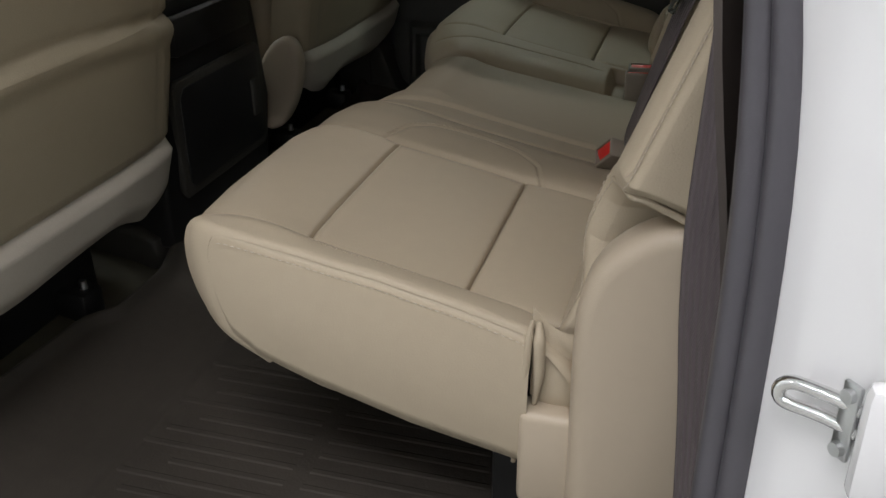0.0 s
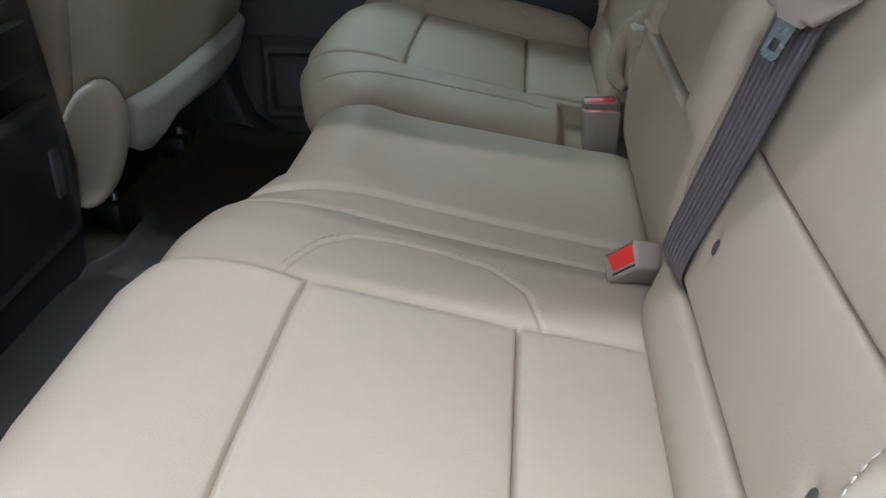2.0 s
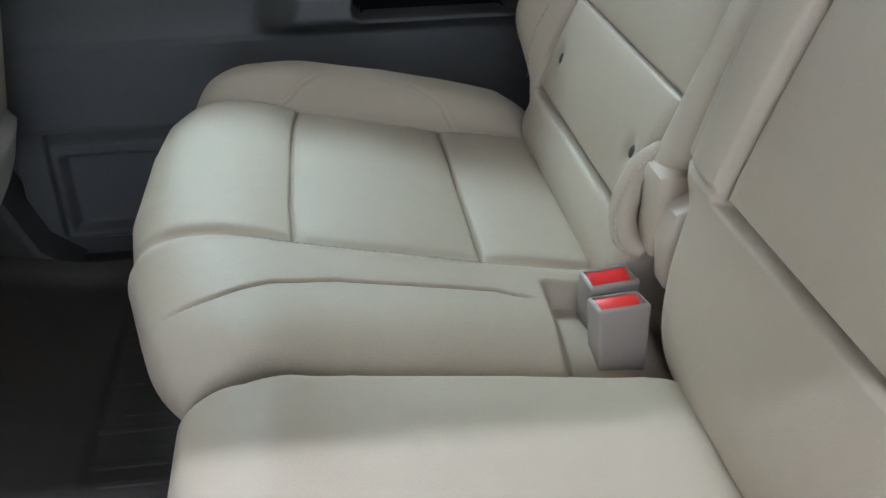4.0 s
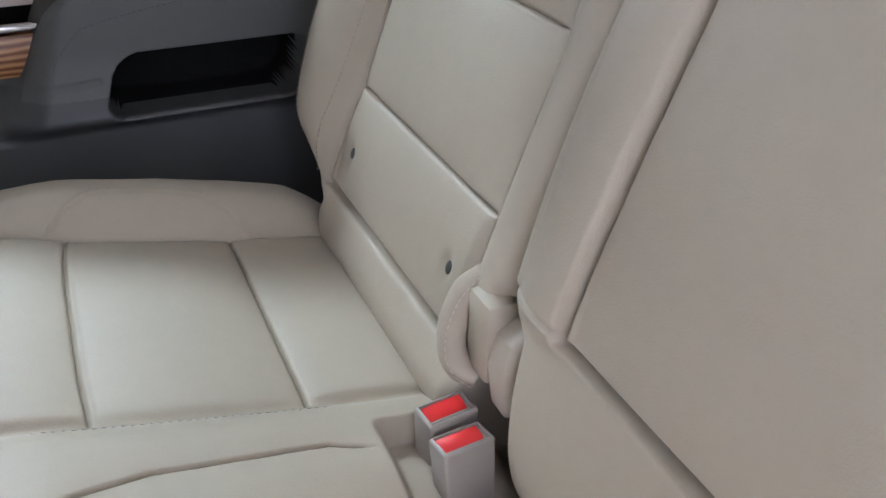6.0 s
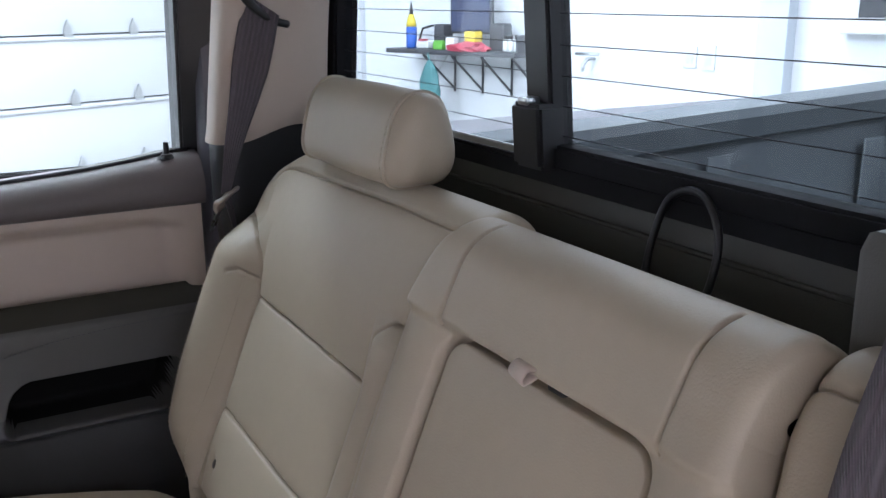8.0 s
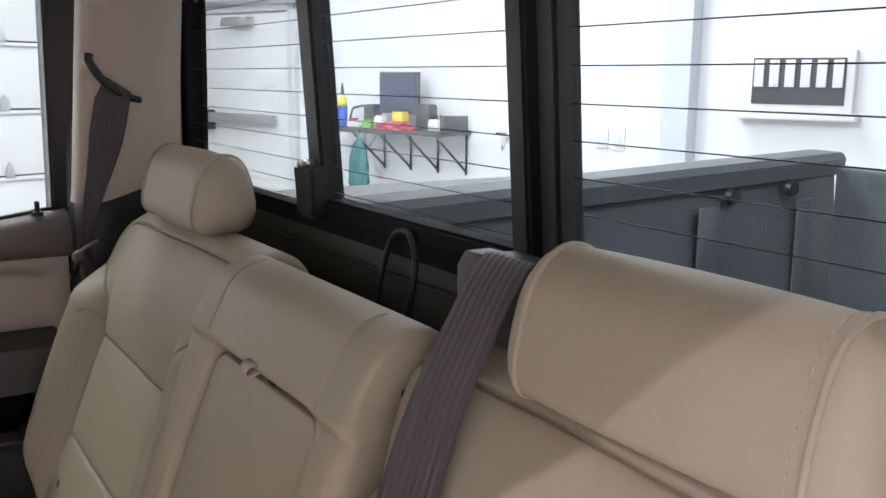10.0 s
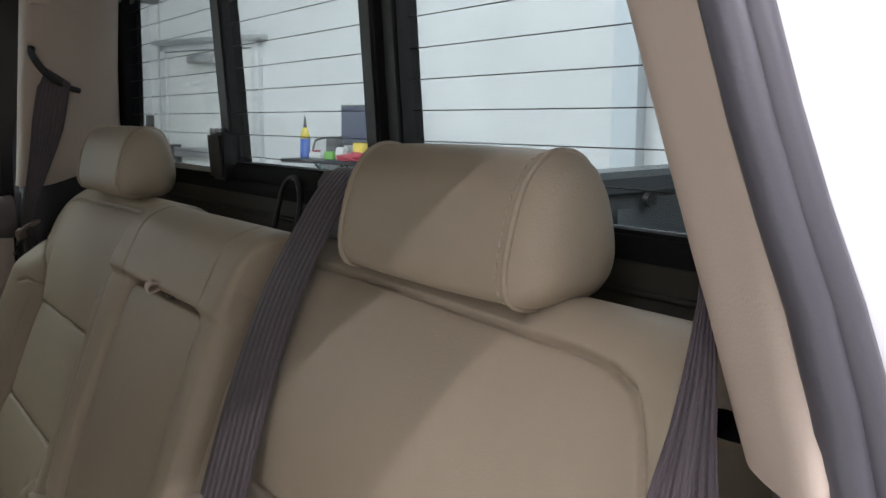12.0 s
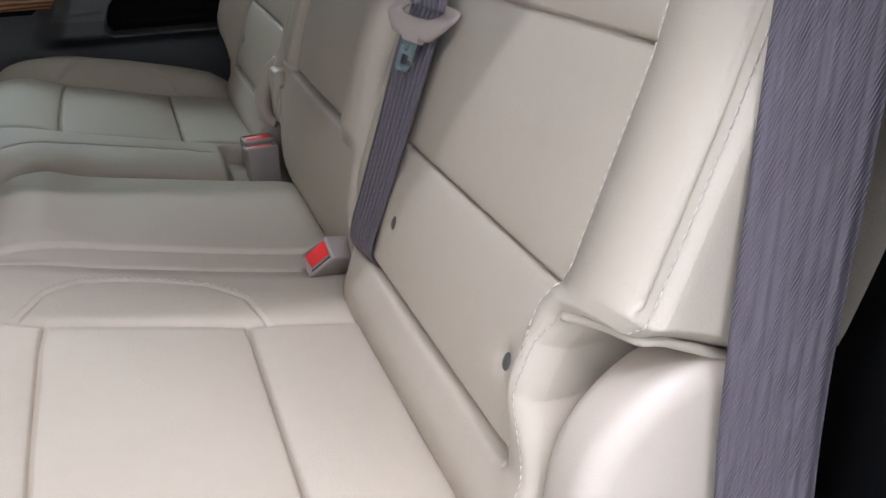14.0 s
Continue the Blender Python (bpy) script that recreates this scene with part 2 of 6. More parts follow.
def part(name, bm, mat, parent=None, label="", smooth=True):
    base = place_of(parent) if parent else Vector((0, 0, 0))
    bmesh.ops.translate(bm, verts=bm.verts, vec=-base)
    bmesh.ops.recalc_face_normals(bm, faces=bm.faces)
    me = bpy.data.meshes.new(name)
    bm.to_mesh(me)
    bm.free()
    me.materials.append(mat)
    if smooth:
        me.polygons.foreach_set("use_smooth", [True] * len(me.polygons))
        me.set_sharp_from_angle(angle=radians(40))
    o = new(name, me)
    o.parent = parent
    if label:
        o["label"] = label
    return o


def box_bm(lo, hi, bevel=0.004, segs=2, m=None):
    bm = bmesh.new()
    bmesh.ops.create_cube(bm, size=1)
    c = [(a + b) / 2 for a, b in zip(lo, hi)]
    s = [abs(b - a) for a, b in zip(lo, hi)]
    bmesh.ops.scale(bm, vec=s, verts=bm.verts)
    if bevel:
        bmesh.ops.bevel(bm, geom=list(bm.edges), offset=min(bevel, min(s) * 0.45), segments=segs, affect="EDGES", profile=0.5)
    bmesh.ops.translate(bm, vec=c, verts=bm.verts)
    if m is not None:
        bmesh.ops.transform(bm, matrix=m, verts=bm.verts)
    return bm


def prism_bm(outline, axis, a, b, bevel=0.004, segs=2):
    """A closed outline of (u, v), drawn out along an axis from a to b. axis 'y': u, v = x, z; 'x': y, z; 'z': x, y."""
    bm = bmesh.new()

    def at(u, v, w):
        return (u, w, v) if axis == "y" else (w, u, v) if axis == "x" else (u, v, w)

    lo = [bm.verts.new(at(u, v, a)) for u, v in outline]
    hi = [bm.verts.new(at(u, v, b)) for u, v in outline]
    n = len(outline)
    bm.faces.new(lo)
    bm.faces.new(hi[::-1])
    for i in range(n):
        bm.faces.new((lo[i], lo[(i + 1) % n], hi[(i + 1) % n], hi[i]))
    bmesh.ops.recalc_face_normals(bm, faces=bm.faces)
    if bevel:
        caps = [e for e in bm.edges if all(v in lo for v in e.verts) or all(v in hi for v in e.verts)]
        bmesh.ops.bevel(bm, geom=caps, offset=bevel, segments=segs, affect="EDGES", profile=0.5)
    return bm


def smooth_line(points, n, closed=False):
    """A Catmull-Rom line through the points, n places at even steps along it."""
    p = np.array(points, float)
    k = len(p)
    if closed:
        q = np.vstack([p[-1], p, p[0], p[1]])
        segs = k
    else:
        q = np.vstack([2 * p[0] - p[1], p, 2 * p[-1] - p[-2]])
        segs = k - 1
    out = []
    for i in range(segs):
        a, b, c, d = q[i], q[i + 1], q[i + 2], q[i + 3]
        for t in np.linspace(0, 1, 24, endpoint=False):
            out.append(0.5 * (2 * b + (c - a) * t + (2 * a - 5 * b + 4 * c - d) * t * t + (3 * b - a - 3 * c + d) * t ** 3))
    out.append(p[0] if closed else p[-1])
    out = np.array(out)
    s = np.concatenate([[0], np.cumsum(np.linalg.norm(np.diff(out, axis=0), axis=1))])
    at = np.linspace(0, s[-1], n, endpoint=not closed)
    return np.stack([np.interp(at, s, out[:, j]) for j in range(p.shape[1])], axis=1)


def tube_mesh(points, r, sides=8, closed=False):
    """Vertices and faces of a tube along points; r a number or one for each point."""
    p = np.array(points, float)
    n = len(p)
    rr = np.full(n, r) if np.isscalar(r) else np.array(r)
    if closed:
        tan = np.roll(p, -1, 0) - np.roll(p, 1, 0)
    else:
        tan = np.gradient(p, axis=0)
    tan /= np.linalg.norm(tan, axis=1)[:, None] + 1e-12
    up = np.array([0.0, 0.0, 1.0]) if abs(tan[0][2]) < 0.9 else np.array([1.0, 0.0, 0.0])
    verts, faces = [], []
    for i in range(n):
        side = np.cross(tan[i], up)
        side /= np.linalg.norm(side) + 1e-12
        up = np.cross(side, tan[i])
        for j in range(sides):
            a = 2 * math.pi * j / sides
            verts.append(tuple(p[i] + rr[i] * (math.cos(a) * side + math.sin(a) * up)))
    m = n if closed else n - 1
    for i in range(m):
        for j in range(sides):
            a, b = i * sides + j, i * sides + (j + 1) % sides
            c, d = ((i + 1) % n) * sides + (j + 1) % sides, ((i + 1) % n) * sides + j
            faces.append((a, b, c, d))
    if not closed:
        faces.append(tuple(range(sides))[::-1])
        faces.append(tuple((n - 1) * sides + j for j in range(sides)))
    return verts, faces


def tube(name, points, r, mat, parent=None, label="", sides=8, closed=False):
    v, f = tube_mesh(points, r, sides, closed)
    return mesh_part(name, v, f, mat, parent, label)


def grid_parts(P, labels, mat, parent, names=None, mats=None, labelled=None):
    """Cut a grid of places P[i, j] into one mesh for each cell label."""
    nj = P.shape[1]
    flat = P.reshape(-1, 3)
    out = {}
    for lab in sorted(set(labels.ravel().tolist()) - {""}):
        ci, cj = np.nonzero(labels == lab)
        quads = np.stack([ci * nj + cj, (ci + 1) * nj + cj, (ci + 1) * nj + cj + 1, ci * nj + cj + 1], axis=1)
        used, inv = np.unique(quads, return_inverse=True)
        name = names[lab] if names else lab
        out[lab] = mesh_part(name, flat[used], inv.reshape(quads.shape).tolist(), (mats or {}).get(lab, mat), parent, (labelled or {}).get(lab, ""))
    return out


def stitches(name, points, parent, mat=STITCH, length=0.0042, gap=0.0022, r=0.00055):
    """A row of thread stitches along a line of places."""
    p = np.array(points, float)
    s = np.concatenate([[0], np.cumsum(np.linalg.norm(np.diff(p, axis=0), axis=1))])
    verts, faces = [], []
    at = 0.0
    while at + length < s[-1]:
        q = [np.array([np.interp(at + k * length, s, p[:, j]) for j in range(3)]) for k in (0, 0.5, 1)]
        v, f = tube_mesh(q, np.array([r * 0.7, r, r * 0.7]), 5)
        faces += [tuple(i + len(verts) for i in g) for g in f]
        verts += v
        at += length + gap
    return mesh_part(name, verts, faces, mat, parent, "pale thread stitching")


def sstep(a, b, x):
    t = np.clip((x - a) / (b - a), 0, 1)
    return t * t * (3 - 2 * t)


def crease(dist, depth, width):
    return -depth * np.exp(-(dist / width) ** 2)


def line_dist(U, V, pts):
    """Distance of places (U, V) from a polyline."""
    best = np.full(U.shape, 9.0)
    for (a, b), (c, d) in zip(pts[:-1], pts[1:]):
        L = max((c - a) ** 2 + (d - b) ** 2, 1e-12)
        t = np.clip(((U - a) * (c - a) + (V - b) * (d - b)) / L, 0, 1)
        best = np.minimum(best, np.hypot(U - a - t * (c - a), V - b - t * (d - b)))
    return best


# ---- rear seat: cushions ----
CUSH = smooth_line([(0.040, 0.205), (0.020, 0.232), (-0.006, 0.246), (-0.05, 0.254), (-0.106, 0.265), (-0.18, 0.281), (-0.255, 0.297),
                    (-0.315, 0.309), (-0.355, 0.309), (-0.379, 0.298), (-0.388, 0.280), (-0.382, 0.260), (-0.355, 0.240),
                    (-0.26, 0.210), (-0.15, 0.188), (-0.02, 0.163)], 568)
CK = np.arange(568) / 3.0                    # place along the profile
_tan = np.gradient(CUSH, axis=0)
_tan /= np.linalg.norm(_tan, axis=1)[:, None]
CUSH_N = np.stack([_tan[:, 1], -_tan[:, 0]], axis=1)
IN, OUT, EDGE = 0.262, 0.535, 0.606          # seams beside the seat panel, the outer edge
FRONT, REAR = -0.259, -0.107                 # cross seams of the seat panel


def arc_line(a0, a1, x0=-0.283, x1=-0.088):
    """The D-shaped stitched line beside a panel."""
    return [(a0, x0), (a0 + (a1 - a0) * 0.55, x0 + 0.018), (a0 + (a1 - a0) * 0.9, x0 + 0.045), (a1, x0 + 0.075), (a1, x1 - 0.085),
            (a0 + (a1 - a0) * 0.9, x1 - 0.045), (a0 + (a1 - a0) * 0.55, x1 - 0.015), (a0, x1)]


def seam(dist, depth=0.0060, fine=0.0013, soft=0.010):
    """A sewn seam: a fine deep fold with the padding drawn in softly beside it."""
    return -depth * np.exp(-(dist / fine) ** 2) - 0.0024 * np.exp(-np.abs(dist) / soft)


def gap_y(X):
    """Where the gap between the wide and the narrow cushion runs."""
    return np.interp(X, [-0.34, -0.30, -0.22, -0.11, 0.0], [0.076, 0.086, 0.111, 0.124, 0.131])


def crest_y(X):
    return np.interp(X, [-0.38, -0.34, -0.29, -0.23, -0.11, -0.06], [0.150, 0.160, 0.182, 0.198, 0.206, 0.190])


def cushion_relief(A, X, Y):
    """Height of the padding above the plain form. A: distance from the middle of the truck, X: fore and aft."""
    d = np.zeros(A.shape)
    inside = sstep(IN - 0.004, IN + 0.01, A) * (1 - sstep(OUT - 0.01, OUT + 0.004, A))
    mid = np.clip(1 - ((X - (FRONT + REAR) / 2) / 0.075) ** 2, 0, 1) ** 0.6 * np.clip(1 - ((A - (IN + OUT) / 2) / 0.1365) ** 4, 0, 1)
    d += 0.004 * mid
    d += 0.004 * np.clip(1 - ((X + 0.055) / 0.052) ** 2, 0, 1) ** 0.6 * inside
    d += 0.005 * np.clip(1 - ((X + 0.325) / 0.072) ** 2, 0, 1) ** 0.6 * inside
    d += seam(X - FRONT) * inside + seam(X - REAR) * inside
    topside = sstep(-0.380, -0.355, X)
    d += crease(A - IN, 0.003, 0.007) * topside * np.where(A < 0.4, 1, 0)
    d += seam(A - OUT) * topside
    # raised bolsters beside the panel
    d += 0.028 * sstep(OUT - 0.005, OUT + 0.05, A) * sstep(0.03, -0.06, X)
    d += 0.008 * sstep(IN + 0.004, IN - 0.05, A) * sstep(0.145, 0.19, A) * (Y < 0)
    # the narrow part's inner edge: a broad rolled bolster over the gap, with a seam along its crest
    rise = Y - (gap_y(X) + 0.002)
    d += (0.010 - 0.026 * (1 - np.clip(rise / 0.06, 0, 1)) ** 2.2) * sstep(IN + 0.006, IN - 0.03, Y) * (Y > gap_y(X))
    d += seam(Y - crest_y(X), 0.0055) * topside * (Y > 0.1) * sstep(-0.075, -0.10, X)
    # stitched D lines
    d += crease(line_dist(A, X, arc_line(IN, 0.197)), 0.0022, 0.0020) * (Y < 0)
    d += crease(line_dist(A, X, arc_line(OUT, 0.578)), 0.0018, 0.0020)
    # middle seat: two creases on each side
    d += crease(A - 0.153 - 0.02 * sstep(-0.25, -0.33, X), 0.0034, 0.0038) * topside * (Y < 0)
    return d


def cushion_front(y):
    a = np.abs(y)
    near = np.interp(a, [0, 0.085, 0.10, 0.14, 0.17, 0.20, 0.24, 0.30], [0.063, 0.062, 0.052, 0.040, 0.032, 0.025, 0.014, 0])
    far = np.interp(a, [0, 0.085, 0.11, 0.14, 0.17, 0.214, 0.26, 0.32], [0.063, 0.062, 0.056, 0.045, 0.036, 0.024, 0.011, 0.001])
    f = np.where(np.asarray(y) < 0, near, far)
    return f + np.interp(a, [0.44, 0.50, 0.53, 0.555, 0.58, EDGE], [0, 0.005, 0.017, 0.038, 0.065, 0.092])


def cushion_point(Y, K, lift=0.0):
    """Places on the cushion's skin: lateral Y, index K (float) along the profile."""
    k = np.clip(K, 0, CK[-1])
    bx = np.interp(k, CK, CUSH[:, 0])
    bz = np.interp(k, CK, CUSH[:, 1])
    nx = np.interp(k, CK, CUSH_N[:, 0])
    nz = np.interp(k, CK, CUSH_N[:, 1])
    A = np.abs(Y)
    top = 1 - sstep(104, 118, k)
    w = sstep(-0.20, -0.37, bx) * (1 - sstep(140, 185, k) * 0.6)
    d = cushion_relief(A, bx, np.asarray(Y)) * np.where(k < 118, 1, 0.35 + 0 * k) * (0.25 + 0.75 * sstep(2, 12, k)) + lift
    r = 0.012
    e = np.clip((A - (EDGE - r)) / r, 0, 1)
    roll = r * (1 - np.sqrt(np.clip(1 - e * e, 0, 1)))
    d = d - roll * np.where(k < 150, 1, 1 - sstep(150, 185, k))
    x = bx + nx * d + cushion_front(Y) * w
    z = bz + nz * d
    # the sewn outer edge runs in a shallow bow up to the front corner
    zt = np.interp(x, [-0.33, -0.305, -0.287, -0.268, -0.232, -0.196, -0.161, -0.127, -0.092, -0.059, -0.035, 0.0],
                   [0.339, 0.336, 0.333, 0.330, 0.324, 0.317, 0.311, 0.303, 0.295, 0.286, 0.279, 0.262])
    zt = zt - np.where(np.asarray(Y) > 0, 0.004 + 0.014 * sstep(-0.24, -0.34, x), 0)
    g = sstep(OUT + 0.006, EDGE - 0.004, A) * (1 - sstep(96, 108, k)) * sstep(10, 24, k)
    r2 = np.where(np.asarray(Y) > 0, 0.004, 0.005)
    zt = zt + r2 * (np.sqrt(np.clip(1 - np.clip((A - (EDGE - 1.6 * r2)) / (1.6 * r2), 0, 1) ** 2, 0, 1)))
    z = z + (zt - z) * g
    # low gap between the two cushions, and the pocket round the standing buckles
    z = z - 0.030 * np.exp(-((Y - gap_y(x)) / 0.006) ** 2) * top
    z = z - 0.0050 * np.exp(-((Y + 0.104 + 0.035 * sstep(-0.22, -0.32, x)) / 0.0055) ** 2) * top
    z = z - 0.022 * sstep(-0.072, -0.060, x) * sstep(0.226, 0.216, Y) * sstep(0.134, 0.140, Y) * top
    return np.stack([x, Y + 0 * x, z], axis=-1)


def k_of_x(x):
    top = CUSH[:343]
    return np.interp(-np.asarray(x), -top[:, 0], CK[:343])


def build_cushion(name, y0, y1, label, far):
    t = thing(name, (-0.15, (y0 + y1) / 2, 0.02), label, "seat cushion", "rear seat cushions")
    n = int(abs(y1 - y0) / 0.0014)
    F, K = np.meshgrid(np.linspace(0, 1, n), CK, indexing="ij")
    gap = gap_y(np.interp(K, CK, CUSH[:, 0])) + (0.0015 if far else -0.0015)
    Y = gap + (y1 - gap) * F if far else y0 + (gap - y0) * F
    P = cushion_point(Y, K)
    yc, kc = (Y[:-1, :-1] + Y[1:, 1:]) / 2, (K[:-1, :-1] + K[1:, 1:]) / 2
    xc, a = np.interp(kc, CK, CUSH[:, 0]), np.abs((Y[:-1, :-1] + Y[1:, 1:]) / 2)
    lab = np.full(yc.shape, "middle_panel", dtype=object)
    lab[(a > 0.160) | (yc > 0.135)] = "inner_bolster"
    side = a > IN
    lab[side] = "front_panel"
    lab[side & (xc > FRONT) & (kc < 110)] = "seat_panel"
    lab[side & (xc > REAR) & (kc < 60)] = "rear_panel"
    lab[a > OUT] = "outer_bolster"
    lab[kc > 150] = "underside"
    grid_parts(P, lab, LEATHER, t, mats={"underside": BLACK}, labelled={"underside": "black felt underside"})
    sgn = 1 if far else -1
    # side wall below the piping at the outer edge
    ks = np.linspace(18, 120, 140)
    edge = cushion_point(np.full(140, sgn * EDGE), ks)
    top_ids = list(range(int(np.argmin(edge[:, 0])) + 1))
    x_front = edge[top_ids[-1], 0]
    low = cushion_point(np.full(80, sgn * EDGE), np.linspace(ks[top_ids[-1]], 165, 80))
    verts, faces, m = [], [], 16
    down = [0, 0.015, 0.035, 0.07, 0.12] + [0.12 + 0.88 * (q + 1) / 10 for q in range(10)] + [1.0]
    if not far:
        top_ids = [i for i in top_ids if edge[i, 0] < -0.033]
    for i in top_ids:
        x, _, z = edge[i]
        u = x - x_front
        zb = min(np.interp(u, [0.0, 0.004, 0.014, 0.038, 0.085, 0.177, 0.285, 0.36], [0.30, 0.272, 0.247, 0.222, 0.204, 0.177, 0.155, 0.142]), z - 0.001)
        zb = min(zb, np.interp(x, low[:, 0], low[:, 2]) - 0.002)
        for j in range(m):
            f = down[j]
            ease = min(1.0, u / 0.06)
            bulge = ease * (0.006 * math.sin(math.pi * f) + 0.0015 * (1 - math.exp(-f * 60))) * min(1, (z - zb) / 0.05) - ease * 0.0035 * math.exp(-f * 90)
            verts.append((x, sgn * (EDGE + 0.001 * ease + bulge - (0.03 if j == m - 1 else 0)), z * (1 - f) + zb * f))
    for i in range(len(top_ids) - 1):
        for j in range(m - 1):
            faces.append((i * m + j, (i + 1) * m + j, (i + 1) * m + j + 1, i * m + j + 1))
    side_panel = mesh_part("side_panel", verts, faces, LEATHER, t)
    ztop = max(edge[i][2] for i in top_ids)
    crest = max(i for i in top_ids if edge[i][2] > ztop - 0.007)
    pipe = [edge[i] + np.array([0, sgn * 0.001, 0.0005]) for i in top_ids if i <= crest]
    for f in np.linspace(0.02, 1, 14):
        q = cushion_point(np.array(sgn * (EDGE - 0.07 * f)), np.array(ks[crest]), 0.0005)
        pipe.append(q)
    stitches("stitching", [p + np.array([0, sgn * 0.0028, -0.0065]) for p in pipe[:-16] if far or p[0] < -0.036], side_panel, STITCH, 0.0036, 0.0026, 0.0005)
    # stitched D lines on both sides of the panel
    for a0, a1 in (((OUT, 0.578),) if far else ((IN, 0.197), (OUT, 0.578))):
        ln = smooth_line(arc_line(a0 + (0.004 if a1 > a0 else -0.004), a1), 160)
        pts = cushion_point(sgn * (ln[:, 0] + (0.0035 if a1 > a0 else -0.0035)), k_of_x(ln[:, 1]), 0.0006)
        stitches("stitching", pts, t, LEATHER, 0.0042, 0.0026, 0.0005)
    if far:
        ln = np.linspace(-0.30, -0.09, 90)
        stitches("stitching", cushion_point(np.full(90, sgn * (IN - 0.008)), k_of_x(ln), 0.0007), t, STITCH, 0.0036, 0.0026, 0.0005)
    return t


cushion_near = build_cushion("rear_seat_cushion", -EDGE, 0.131, "tan leather rear bench cushion with sewn panels, wide part", False)
build_cushion("rear_seat_cushion", 0.076, EDGE, "tan leather rear bench cushion with sewn panels, narrow part", True)


# ---- rear seat: backrests ----
def back_profile(shift):
    # x, z from the roll at the seat's rear up over the top and down behind
    return smooth_line([(0.030 + shift, 0.205), (0.000 + shift, 0.222), (-0.015 + shift, 0.246), (-0.016 + shift, 0.270), (-0.006 + shift, 0.292),
                        (0.008 + shift, 0.315), (0.036 + shift, 0.393), (0.088 + shift, 0.530), (0.118 + shift, 0.612), (0.136 + shift, 0.655),
                        (0.150 + shift, 0.678), (0.172 + shift, 0.691), (0.200 + shift, 0.688), (0.220 + shift, 0.668), (0.228 + shift, 0.62),
                        (0.232 + shift, 0.54)], 598)


BK = np.arange(598) / 3.0


def outer_edge(z, low):
    if low > 0.35:
        zz = [0.20, 0.28, 0.304, 0.348, 0.380, 0.398, 0.406, 0.411, 0.420, 0.51, 0.57, 0.62, 0.655, 0.68, 0.70]
        aa = [0.580, 0.586, 0.582, 0.570, 0.573, 0.583, 0.598, 0.624, 0.636, 0.635, 0.632, 0.624, 0.614, 0.602, 0.592]
    else:
        zz = [0.20, low - 0.03, low, low + 0.03, 0.38, 0.42, 0.51, 0.57, 0.62, 0.645, 0.665, 0.68, 0.70]
        aa = [0.545, 0.555, 0.600, 0.635, 0.652, 0.662, 0.662, 0.650, 0.634, 0.622, 0.604, 0.580, 0.555]
    return np.interp(z, zz, aa)


def inner_edge(z, top):
    if top:
        return np.interp(z, [0.2, 0.28, 0.32, 0.45, 0.60, 0.65, 0.69], [0.205, 0.200, 0.172, 0.164, 0.150, 0.142, 0.142]) + top * np.interp(z, [0.5, 0.7], [0.6, 1])
    return np.interp(z, [0.2, 0.30, 0.345, 0.37, 0.54, 0.62, 0.66, 0.69], [0.222, 0.218, 0.206, 0.195, 0.191, 0.184, 0.172, 0.160])


V_IN, V_OUT, H1, H2 = 0.252, 0.540, 0.530, 0.400
SEAM_OUT = [(0.548, 0.30), (0.540, 0.40), (0.536, 0.535), (0.538, 0.558), (0.545, 0.577), (0.562, 0.592), (0.60, 0.605), (0.66, 0.614)]
SEAM_IN = [(0.246, 0.33), (0.248, 0.45), (0.243, 0.54), (0.236, 0.575), (0.218, 0.592), (0.15, 0.595)]


TOP_SEAM = [(0.14, 0.677), (0.30, 0.680), (0.44, 0.677), (0.535, 0.675), (0.562, 0.672), (0.578, 0.666), (0.588, 0.655), (0.598, 0.637), (0.606, 0.612)]


